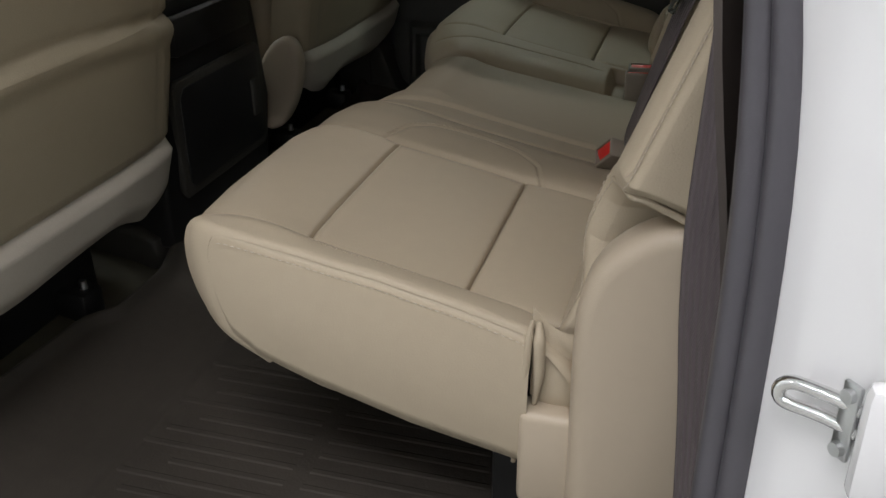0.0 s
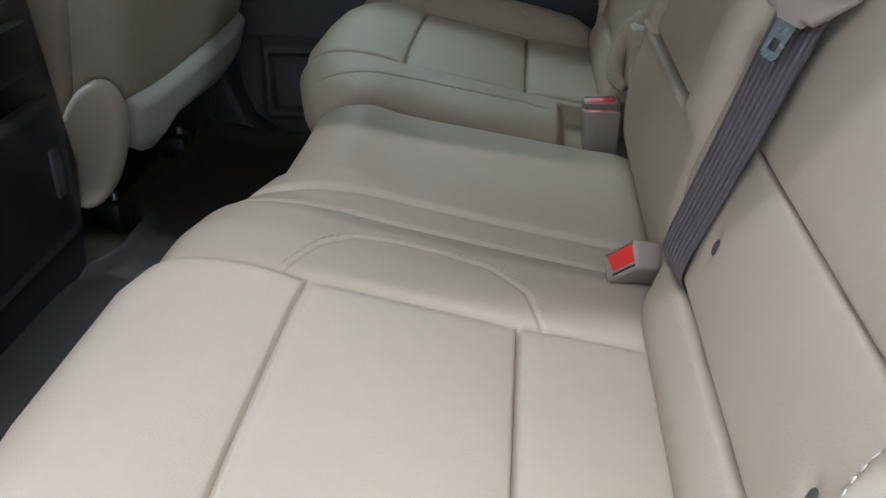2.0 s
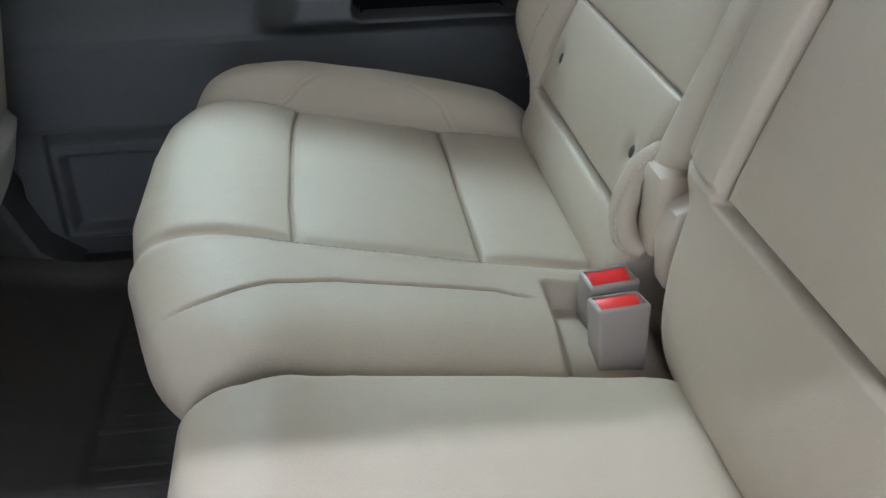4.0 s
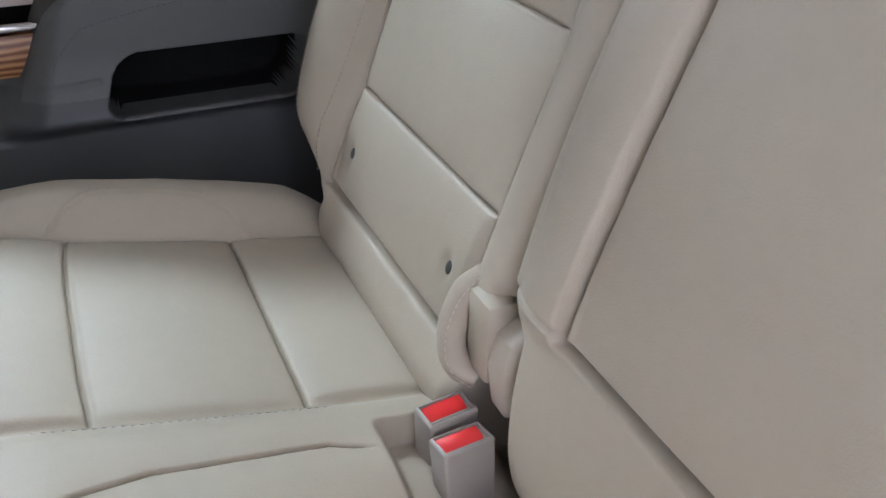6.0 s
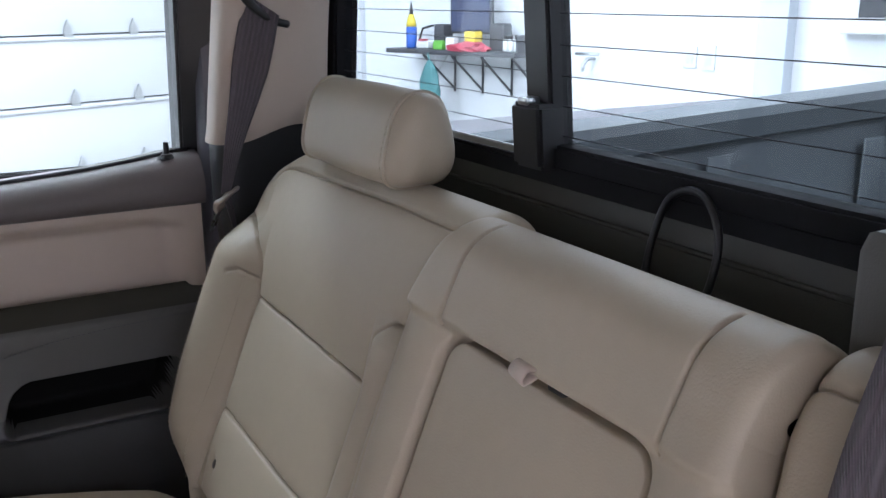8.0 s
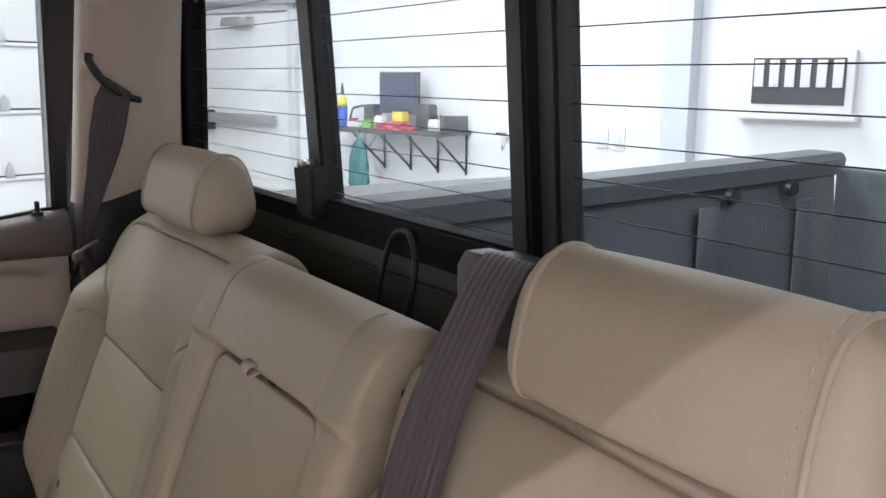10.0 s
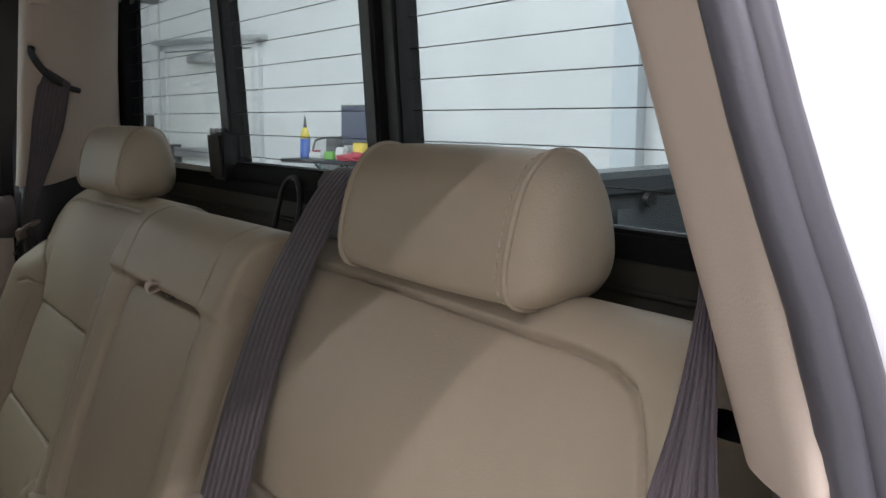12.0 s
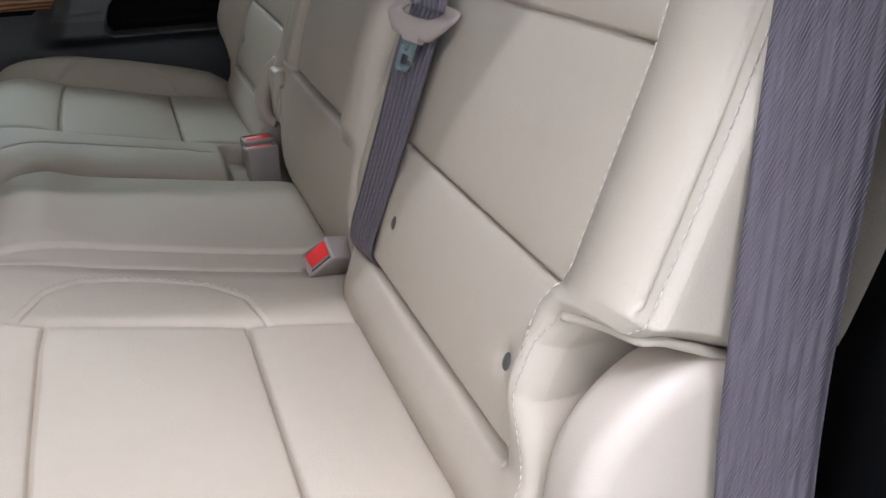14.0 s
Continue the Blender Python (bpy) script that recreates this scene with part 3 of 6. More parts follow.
def back_relief(A, Z, out_a, in_a, low):
    d = np.zeros(A.shape)
    inside = sstep(V_IN - 0.006, V_IN + 0.01, A) * (1 - sstep(V_OUT - 0.012, V_OUT + 0.002, A))
    d += 0.005 * np.clip(1 - ((Z - (H1 + H2) / 2) / 0.065) ** 2, 0, 1) ** 0.6 * np.clip(1 - ((A - 0.396) / 0.145) ** 4, 0, 1)
    d += 0.005 * np.clip(1 - ((Z - 0.352) / 0.049) ** 2, 0, 1) ** 0.6 * inside
    d += 0.010 * np.clip(1 - ((Z - 0.60) / 0.075) ** 2, 0, 1) * np.clip(1 - ((A - 0.39) / 0.19) ** 4, 0, 1)
    drop = 0.009 * np.clip((0.54 - A) / 0.29, 0, 1) if low > 0.35 else 0.0
    d += seam(Z - H1 + drop) * inside + seam(Z - H2) * inside
    d += seam(Z - 0.302, 0.008, 0.0022) * sstep(0.18, 0.2, A) * (1 - sstep(0.535, 0.555, A))
    d += seam(line_dist(A, Z, SEAM_OUT)) + seam(line_dist(A, Z, SEAM_IN))
    d += seam(line_dist(A, Z, TOP_SEAM), 0.0060, 0.0016, 0.006) * (1.0 if low > 0.35 else sstep(0.60, 0.54, A))
    d += -0.007 * sstep(0.676, 0.686, Z) * sstep(0.25, 0.29, A) * sstep(0.52, 0.48, A)
    if low < 0.35:
        d += crease(line_dist(A, Z, [(0.539, 0.548), (0.565, 0.550), (0.580, 0.543)]), 0.0035, 0.002)
    else:
        d += seam(A - (out_a - 0.0125), 0.005, 0.0013, 0.007) * sstep(0.42, 0.43, Z) * sstep(0.62, 0.60, Z)
    # bolsters
    f = np.clip((A - 0.538) / np.maximum(out_a - 0.538, 0.02), 0, 1)
    d += (0.026 if low > 0.35 else 0.036) * np.sin(np.pi * np.clip(f * 0.85, 0, 1)) * sstep(0.622, 0.555, Z) * sstep(0.28, 0.36, Z)
    g = np.clip((0.248 - A) / np.maximum(0.248 - in_a, 0.02), 0, 1)
    d += 0.014 * np.sin(np.pi * np.clip(g * 0.8, 0, 1)) * sstep(0.600, 0.57, Z) * sstep(0.30, 0.36, Z)
    # button holes
    for a0 in (0.283, 0.512):
        d += -0.0042 * np.exp(-(np.hypot(A - a0, (Z - 0.343) * 0.8) / 0.0085) ** 2)
    return d


def back_point(sgn, A, K, prof, nrm, low, top, dx=0.0, lift=0.0):
    k = np.clip(K, 0, BK[-1])
    idx = BK
    bx, bz = np.interp(k, idx, prof[:, 0]), np.interp(k, idx, prof[:, 1])
    nx, nz = np.interp(k, idx, nrm[:, 0]), np.interp(k, idx, nrm[:, 1])
    fr = 1 - sstep(140, 150, k)
    d = back_relief(A, bz, outer_edge(bz, low), inner_edge(bz, top), low) * np.where(k < 150, 1, 0) * (fr + (1 - fr) * 0.1) + lift
    return np.stack([bx + nx * d + dx, sgn * A + 0 * bx, bz + nz * d], axis=-1)


def normals_of(prof):
    t = np.gradient(prof, axis=0)
    t /= np.linalg.norm(t, axis=1)[:, None]
    return np.stack([-t[:, 1], t[:, 0]], axis=1)


def build_back(name, sgn, low, top, label):
    t = thing(name, (0.05, sgn * 0.40, 0.20), label, "car seat", "rear seat backrests")
    prof = back_profile(0.0)
    nrm = normals_of(prof)
    z_of = prof[:, 1]
    ein, eout = inner_edge(z_of, top), outer_edge(z_of, low)
    kp = int(np.argmax(z_of))
    ein[kp:], eout[kp:] = ein[kp], eout[kp]
    # columns: side wall, rounded edge, face, rounded edge, side wall
    R, RO = 0.013, 0.006 if low > 0.35 else 0.022
    left = [(0.0, 0.095), (0.0, 0.06), (0.0, 0.035), (0.0, R)] + [(R * (1 - math.cos(q)), R * (1 - math.sin(q))) for q in np.linspace(0.2, math.pi / 2, 9)]
    right = [(0.0, 0.095), (0.0, 0.06), (0.0, 0.035), (0.0, RO)] + [(RO * (1 - math.cos(q)), RO * (1 - math.sin(q))) for q in np.linspace(0.2, math.pi / 2, 13)]
    if low > 0.35:
        # the wing beside the open door: a lip, then a side panel set in behind it, which ends at a hem
        wing = sstep(0.404, 0.411, z_of)
        right[:4] = [(0.006 * wing, 0.115), (0.006 * wing, 0.065), (0.004 * wing, 0.033), (0.001 * wing, 0.012)]
    n_face = 320
    cols = []
    for off, dx in left:
        cols.append((ein + off, np.full(len(prof), dx)))
    lo_a, hi_a = ein + R, eout - RO
    for f in np.linspace(0, 1, n_face)[1:-1]:
        cols.append((lo_a + (hi_a - lo_a) * f, np.zeros(len(prof))))
    for off, dx in right[::-1]:
        cols.append((eout - off, np.full(len(prof), dx)))
    A = np.array([c[0] for c in cols])
    DX = np.array([c[1] for c in cols])
    K = np.broadcast_to(BK, A.shape).astype(float)
    # at the top the edge rounds downwards instead of backwards
    up = sstep(120, 150, K)
    P = back_point(sgn, A, K, prof, nrm, low, top)
    P[..., 0] += DX * (1 - up)
    P[..., 2] -= np.minimum(DX, 0.05) * up * 0.8
    if low > 0.35:
        P[-4:, :, 2] -= np.array([0.002, 0.010, 0.024, 0.036])[:, None] * (wing * sstep(0.60, 0.45, z_of))[None, :]
    ac, kc = (A[:-1, :-1] + A[1:, 1:]) / 2, (K[:-1, :-1] + K[1:, 1:]) / 2
    zc = np.interp(kc, BK, z_of)
    lab = np.full(ac.shape, "upper_panel", dtype=object)
    mid = (ac > V_IN - 0.004) & (ac < V_OUT)
    lab[mid & (zc < H1) & (kc < 120)] = "middle_panel"
    lab[mid & (zc < H2) & (kc < 100)] = "lower_panel"
    lab[(ac <= V_IN - 0.004) & (zc < 0.594) & (kc < 128)] = "inner_bolster"
    lab[(ac >= V_OUT) & (zc < 0.606) & (kc < 128)] = "outer_bolster"
    lab[(zc < 0.302) & (kc < 60)] = "lower_roll"
    lab[kc > 134] = "top_panel"
    lab[kc > 165] = "rear_cover"
    grid_parts(P, lab, LEATHER, t, mats={"rear_cover": BLACK}, labelled={"rear_cover": "black fabric back cover"})
    # stitching beside the outer seam and along the side of the bolster
    kk = lambda z: np.interp(z, z_of[:405], BK[:405])
    ln = smooth_line([(a + 0.019, z) for a, z in SEAM_OUT[:3]] + [(0.550, 0.556)], 140)
    ln = ln[ln[:, 1] > (0.368 if low > 0.35 else 0.30)]
    stitches("stitching", back_point(sgn, ln[:, 0], kk(ln[:, 1]), prof, nrm, low, top, lift=0.0008), t, STITCH if sgn < 0 else LEATHER, 0.0038, 0.0024, 0.00058)
    zz = np.linspace(max(low + 0.012, 0.33), 0.655, 150)
    oa = outer_edge(zz, low)
    pts = back_point(sgn, oa - RO + (0.002 if low > 0.35 else -0.001), kk(zz), prof, nrm, low, top, dx=0.0, lift=0.0012)
    stitches("stitching", pts, t, STITCH if sgn < 0 else LEATHER, 0.0042, 0.0015, 0.00052)
    for a0 in (0.283, 0.512):
        c = back_point(sgn, np.array(a0), np.array(kk(0.343)), prof, nrm, low, top, lift=0.0002)
        bm = bmesh.new()
        bmesh.ops.create_uvsphere(bm, u_segments=14, v_segments=8, radius=1)
        bmesh.ops.scale(bm, verts=bm.verts, vec=(0.0025, 0.0050, 0.0062))
        bmesh.ops.transform(bm, verts=bm.verts, matrix=pose(c[0], c[1], c[2], 0, 20, 0))
        part("access_plug", bm, GUIDE, t, "dark round plug sunk in the leather")
    if low > 0.35:
        # the stitched band of the curl, and the corded hem under the wing
        zz = np.linspace(0.262, 0.4085, 120)
        band = np.minimum(outer_edge(zz, low), 0.600)
        stitches("stitching", back_point(sgn, band - 0.008, kk(zz), prof, nrm, low, top, lift=0.0008), t, STITCH, 0.0038, 0.0015, 0.00045)
        kz = kk(0.4095)
        rim = [back_point(sgn, np.array(0.578), np.array(kk(0.400)), prof, nrm, low, top), back_point(sgn, np.array(0.600), np.array(kk(0.407)), prof, nrm, low, top)]
        for off, dx in ((0.004, 0.004), (0.001, 0.010), (0.001, 0.017), (0.003, 0.033), (0.005, 0.065), (0.005, 0.112)):
            rim.append(back_point(sgn, np.array(0.626 - off), np.array(kz), prof, nrm, low, top, dx=dx) - np.array([0, 0, np.interp(dx, [0.010, 0.017, 0.033, 0.065, 0.115], [0, 0.002, 0.010, 0.024, 0.036])]))
        tube("hem", smooth_line([tuple(p) for p in rim], 70), 0.0030, LEATHER, t, sides=8)
    return t


build_back("outer_seat", 1, 0.315, 0.0, "tan leather rear backrest with sewn panels beside the far door")
build_back("outer_seat", -1, 0.40, 0.028, "tan leather rear backrest with sewn panels beside the open door")


def build_middle_back():
    t = thing("middle_seat", (0.05, 0, 0.20), "tan leather middle backrest with fold-down armrest panel and pull strap", "car seat", "rear seat backrests")
    plain = back_profile(-0.022)
    prof = smooth_line([(0.030, 0.205), (0.014, 0.225), (0.004, 0.25), (0.000, 0.28), (0.003, 0.318), (0.0154, 0.370), (0.0291, 0.420), (0.0452, 0.472)] + [tuple(p) for p in plain[int(np.argmax(plain[:, 1] > 0.508)):585:30]] + [(0.210, 0.54)], 556)
    nrm = normals_of(prof)
    z_of = prof[:, 1]
    idx = (np.arange(len(prof)) + (int(np.argmax(plain[:, 1])) - int(np.argmax(z_of)))) / 3.0
    lo = -inner_edge(z_of, 0.028) + 0.003
    hi = np.minimum(inner_edge(z_of, 0.0) - 0.003, np.interp(z_of, [0.2, 0.30, 0.36, 0.385], [0.150, 0.155, 0.162, 0.190]))
    kp = int(np.argmax(z_of))
    lo[kp:], hi[kp:] = lo[kp], hi[kp]
    R = 0.012
    edge = [(0.0, 0.09), (0.0, 0.05), (0.0, R)] + [(R * (1 - math.cos(q)), R * (1 - math.sin(q))) for q in np.linspace(0.25, math.pi / 2, 6)]
    cols = [(lo + o, d) for o, d in edge]
    cols += [(lo + R + (hi - lo - 2 * R) * f, 0.0) for f in np.linspace(0, 1, 230)[1:-1]]
    cols += [(hi - o, d) for o, d in edge[::-1]]
    Y = np.array([c[0] for c in cols])
    DX = np.array([np.full(len(prof), c[1]) for c in cols])
    K = np.broadcast_to(idx, Y.shape).astype(float)
    Z = np.interp(K, idx, z_of)
    S = np.abs(Y)
    HALF = np.interp(Z, [0.37, 0.62], [0.124, 0.112])
    d = np.zeros(Y.shape)
    front = np.where(K < 150, 1.0, 0.0)
    # the armrest panel lies back, with a sharp gap round it
    rc = 0.020
    qx, qz = S - (HALF - rc), Z - (0.622 - rc)
    box_d = np.maximum(np.hypot(np.maximum(qx, 0), np.maximum(qz, 0)) + np.minimum(np.maximum(qx, qz), 0) - rc, 0.380 - Z)
    inpan = (1 - sstep(-0.006, 0.0, box_d)) * (K < 128)
    d += -0.006 * inpan + 0.007 * inpan * np.clip(1 - (S / 0.125) ** 4, 0, 1) * np.clip(1 - ((Z - 0.5) / 0.125) ** 4, 0, 1)
    d += crease(box_d, 0.017, 0.0025) * (K < 128)
    # padded roll above it
    roll = sstep(0.620, 0.630, Z)
    d += 0.008 * roll * np.clip(1 - ((K - 131) / 24.0) ** 4, 0, 1)
    edge_seam = np.abs(S - 0.118) + 9 * ((Z < 0.624) | (K > 152))
    d += crease(edge_seam, 0.0042, 0.0013) * front
    d += 0.008 * np.clip(1 - ((S - 0.145) / 0.03) ** 2, 0, 1) * sstep(0.366, 0.388, Z) * (1 - sstep(0.60, 0.66, Z))
    d += crease(np.abs(Z - 0.385) + 9 * (S < HALF), 0.004, 0.0024) * (K < 120) * (Y > 0)
    nx, nz = np.interp(K, idx, nrm[:, 0]), np.interp(K, idx, nrm[:, 1])
    bx = np.interp(K, idx, prof[:, 0])
    up = sstep(120, 150, K)
    P = np.stack([bx + nx * d + DX * (1 - up), Y, Z + nz * d - np.minimum(DX, 0.05) * up * 0.8], axis=-1)
    Yc, Kc = (Y[:-1, :-1] + Y[1:, 1:]) / 2, (K[:-1, :-1] + K[1:, 1:]) / 2
    Zc, Sc = np.interp(Kc, idx, z_of), np.abs((Y[:-1, :-1] + Y[1:, 1:]) / 2)
    lab = np.full(Yc.shape, "surround", dtype=object)
    lab[(box_d[:-1, :-1] + box_d[1:, 1:] < 0) & (Kc < 128)] = "armrest_panel"
    lab[(Sc < 0.118) & (Zc >= 0.622) & (Kc < 156)] = "top_roll"
    lab[(Zc < 0.380) & (Kc < 90)] = "lower_panel"
    lab[Kc > 165] = "rear_cover"
    grid_parts(P, lab, LEATHER, t, mats={"rear_cover": BLACK}, labelled={"rear_cover": "black fabric back cover"})
    # pull strap: a folded tan loop out of the gap below the roll
    loop = smooth_line([(0.104, 0.628), (0.094, 0.632), (0.087, 0.632), (0.0825, 0.627), (0.084, 0.622), (0.089, 0.622), (0.100, 0.626)], 26)
    v, f, w = [], [], 0.010
    for i, (x, z) in enumerate(loop):
        for s in (-1, 1):
            v.append((x + 0.003 + 0.002 * s, 0.004 + s * w, z + 0.003))
    for i in range(len(loop) - 1):
        f.append((2 * i, 2 * i + 1, 2 * i + 3, 2 * i + 2))
    o = mesh_part("pull_strap", v, f, TRIM_PALE, t, "pale webbing pull strap")
    so = o.modifiers.new("thick", "SOLIDIFY")
    so.thickness = 0.002
    # a black block stands for the small shadow gap beside the strap
    part("shadow_gap", box_bm((0.099, -0.030, 0.622), (0.109, -0.013, 0.627), 0.002), BLACK, t, "black block for the shadow gap beside the strap")
    return t


build_middle_back()


# ---- headrests ----
def build_headrest(y, half=0.112, drop=0.0):
    t = thing("headrest", (0.18, y, 0.68), "tan leather headrest with piped end caps", "headrest", "rear headrests")
    sec = smooth_line([(0.139, 0.708), (0.143, 0.735), (0.152, 0.762), (0.166, 0.778), (0.183, 0.782), (0.200, 0.774), (0.210, 0.752),
                       (0.215, 0.722), (0.210, 0.703), (0.196, 0.694), (0.166, 0.691), (0.146, 0.694)], 64, True)
    c = sec.mean(axis=0)
    r = 0.014
    sec = sec - np.array([0.0, drop])
    c = sec.mean(axis=0)
    rows = []
    for q in np.linspace(-1, 1, 31):
        yy = q * (half - r)
        bow = 1.0 - 0.035 * (q ** 2) + 0.0
        rows.append([(c[0] + (p[0] - c[0]) * bow, y + yy, c[1] + (p[1] - c[1]) * bow) for p in sec])
    P = np.array(rows)
    n = len(sec)
    v = [tuple(p) for row in rows for p in row]
    f = [(i * n + j, i * n + (j + 1) % n, (i + 1) * n + (j + 1) % n, (i + 1) * n + j) for i in range(30) for j in range(n)]
    mesh_part("cover", v, [g[::-1] for g in f], LEATHER, t)
    for s in (-1, 1):
        v, f = [], []
        rings = [(0.965, half - r), (0.955, half - r + 0.006), (0.90, half - 0.002), (0.75, half + 0.006), (0.5, half + 0.011), (0.25, half + 0.013)]
        for k, yy in rings:
            v += [(c[0] + (p[0] - c[0]) * k, y + s * yy, c[1] + (p[1] - c[1]) * k) for p in sec]
        for i in range(len(rings) - 1):
            f += [(i * n + j, i * n + (j + 1) % n, (i + 1) * n + (j + 1) % n, (i + 1) * n + j) for j in range(n)]
        v.append((c[0], y + s * (half + 0.0135), c[1]))
        f += [((len(rings) - 1) * n + j, (len(rings) - 1) * n + (j + 1) % n, len(v) - 1) for j in range(n)]
        cap = mesh_part("end_cap", v, f if s < 0 else [g[::-1] for g in f], LEATHER, t)
        ring = [(c[0] + (p[0] - c[0]) * 0.972, y + s * (half - r + 0.002), c[1] + (p[1] - c[1]) * 0.972) for p in sec]
        tube("piping", ring, 0.0022, LEATHER, cap, closed=True, sides=6)
        st = [(c[0] + (p[0] - c[0]) * 0.975, y + s * (half - r - 0.006), c[1] + (p[1] - c[1]) * 0.975) for p in sec]
        if s < 0:
            stitches("stitching", st + st[:1], t, STITCH if y < 0 else LEATHER)
        tube("post", [(0.185, y + s * 0.07, 0.62), (0.185, y + s * 0.07, 0.70)], 0.006, CHROME, t, "chrome headrest post")
    return t


build_headrest(-0.388, 0.107, 0.007)
build_headrest(0.402)


# ---- cab: floor, walls, roof ----
def structure(o, label, category):
    return tagged(o, label, category, kind="structure")


floor = structure(thing("floor", (-0.5, 0, 0), "dark cab floor under moulded rubber mat", "floor"), "dark cab floor with ribbed rubber mat", "floor")
part("floor_pan", box_bm((-1.5, -0.80, -0.06), (0.36, 0.80, 0.0), 0), CARPET, floor)
nx, ny = 260, 160
gx, gy = np.meshgrid(np.linspace(-0.74, 0.02, nx), np.linspace(-0.70, 0.70, ny), indexing="ij")
rim_x = np.interp(np.abs(gy), [0, 0.04, 0.15, 0.22, 0.32, 0.36, 0.50, 0.70], [-0.735, -0.723, -0.668, -0.650, -0.650, -0.676, -0.684, -0.69])
gz = 0.014 + 0.006 * sstep(-0.480, -0.492, gx) + 0.020 * sstep(-0.53, -0.66, gx) + 0.02 * sstep(0.665, 0.70, np.abs(gy))
gz += 0.026 * np.exp(-(gy / 0.15) ** 4) * sstep(-0.40, -0.66, gx) + 0.014 * np.exp(-((gx - rim_x - 0.010) / 0.009) ** 2) - 0.02 * sstep(rim_x + 0.002, rim_x - 0.006, gx)
lab = np.full((nx - 1, ny - 1), "rubber_mat", dtype=object)
lab[(gx < rim_x - 0.006)[:-1, :-1]] = ""
grid_parts(np.stack([gx, gy, gz], axis=-1), lab, RUBBER, floor, labelled={"rubber_mat": "dark brown rubber floor mat with raised rim"})
part("carpet_riser", prism_bm([(-0.66, 0.0), (-0.66, 0.012), (-0.70, 0.034), (-0.80, 0.052), (-1.05, 0.052), (-1.05, 0.0)], "y", -0.69, 0.69, 0.004), CARPET_OLIVE, floor, "dark olive carpet under the front seats")
rv, rf = [], []
for y in np.arange(-0.62, 0.63, 0.026):
    if abs(y) < 0.10:
        continue
    for x0, x1 in ((-0.465 + 0.03 * math.sin(y * 90), -0.30), (-0.28, -0.08)):
        base = len(rv)
        for x in (x0, x1):
            for dy, dz in ((-0.005, 0.0), (-0.0028, 0.003), (0.0028, 0.003), (0.005, 0.0)):
                rv.append((x, y + dy, 0.0141 + dz * 0.3))
        for j in range(3):
            rf.append((base + j, base + j + 1, base + 5 + j, base + 4 + j))
ribs = mesh_part("mat_ribs", rv, rf, RUBBER, floor, "raised ribs of the rubber mat", smooth=False)
ribs["kind"] = "stuff"

# closing wall behind the seats, with the ledge under the window
rear_wall = structure(thing("wall_rear", (0.30, 0, 0), "dark rear cab wall and ledge below the window", "wall"), "dark rear cab wall and ledge below the window", "wall")
part("ledge_panel", prism_bm([(0.232, 0.50), (0.250, 0.655), (0.256, 0.690), (0.262, 0.712), (0.278, 0.712), (0.290, 0.66), (0.34, 0.58), (0.34, 0.50)], "y", -0.70, 0.70, 0.0),
     LEDGE, rear_wall, "dark olive soft trim ledge")
tube("ledge_bead", [(0.2535, y, 0.684) for y in np.linspace(-0.68, 0.68, 12)], 0.0025, LEDGE, rear_wall)
part("rear_panel", box_bm((0.27, -0.80, -0.06), (0.34, 0.80, 0.50), 0), CARPET, rear_wall)
part("under_seat_frame", box_bm((-0.08, -0.54, 0.018), (0.22, 0.54, 0.130), 0.012), BLACK, rear_wall, "black under-seat frame")

# roof and headliner
gx, gy = np.meshgrid(np.linspace(-1.5, 0.26, 30), np.linspace(-0.642, 0.68, 40), indexing="ij")
gz = 1.035 - 0.05 * sstep(0.52, 0.68, np.abs(gy)) - 0.03 * sstep(0.12, 0.26, gx)
P = np.stack([gx, gy, gz], axis=-1)
v = [tuple(p) for p in P.reshape(-1, 3)]
f = [(i * 40 + j, i * 40 + j + 1, (i + 1) * 40 + j + 1, (i + 1) * 40 + j) for i in range(29) for j in range(39)]
n0 = len(v)
v += [(a, b, c + 0.03) for a, b, c in v]
f += [tuple(q + n0 for q in g[::-1]) for g in f]
structure(mesh_part("ceiling", v, f, HEADLINER), "pale grey-beige fabric headliner", "headliner")
structure(part("roof", prism_bm([(-0.668, 1.00), (-0.63, 1.065), (-0.40, 1.11), (0.40, 1.11), (0.66, 1.075), (0.74, 1.00), (0.72, 0.985), (0.64, 1.05), (0.38, 1.085), (-0.38, 1.085), (-0.615, 1.045), (-0.655, 0.985)],
                                 "x", -1.5, 0.33, 0.0), PAINT), "white painted cab roof", "roof")


# ---- rear window with slider ----
def win_x(z):
    return 0.262 - (z - 0.72) * 0.075


window = structure(thing("window_1", (0.27, 0, 0.72), "rear cab window with sliding middle pane and heater lines", "window"), "rear cab window with sliding middle pane and heater lines", "window")


def win_half(z):
    return 0.690 - 0.27 * (z - 0.722)


def win_bar(name, y0, y1, z0, z1, depth, mat, bevel=0.004, front=0.0, label="", parent=None, side=0):
    bm = bmesh.new()
    for z in (z0, z1):
        for y in ((y0, y1) if not side else (side * win_half(z), side * (win_half(z) + 0.08))):
            for d in (-front, depth):
                bm.verts.new((win_x(z) + d, y, z))
    bmesh.ops.convex_hull(bm, input=bm.verts)
    bmesh.ops.dissolve_limit(bm, angle_limit=0.01, verts=bm.verts, edges=bm.edges)
    if bevel:
        bmesh.ops.bevel(bm, geom=list(bm.edges), offset=bevel, segments=2, affect="EDGES")
    return part(name, bm, mat, parent or window, label)


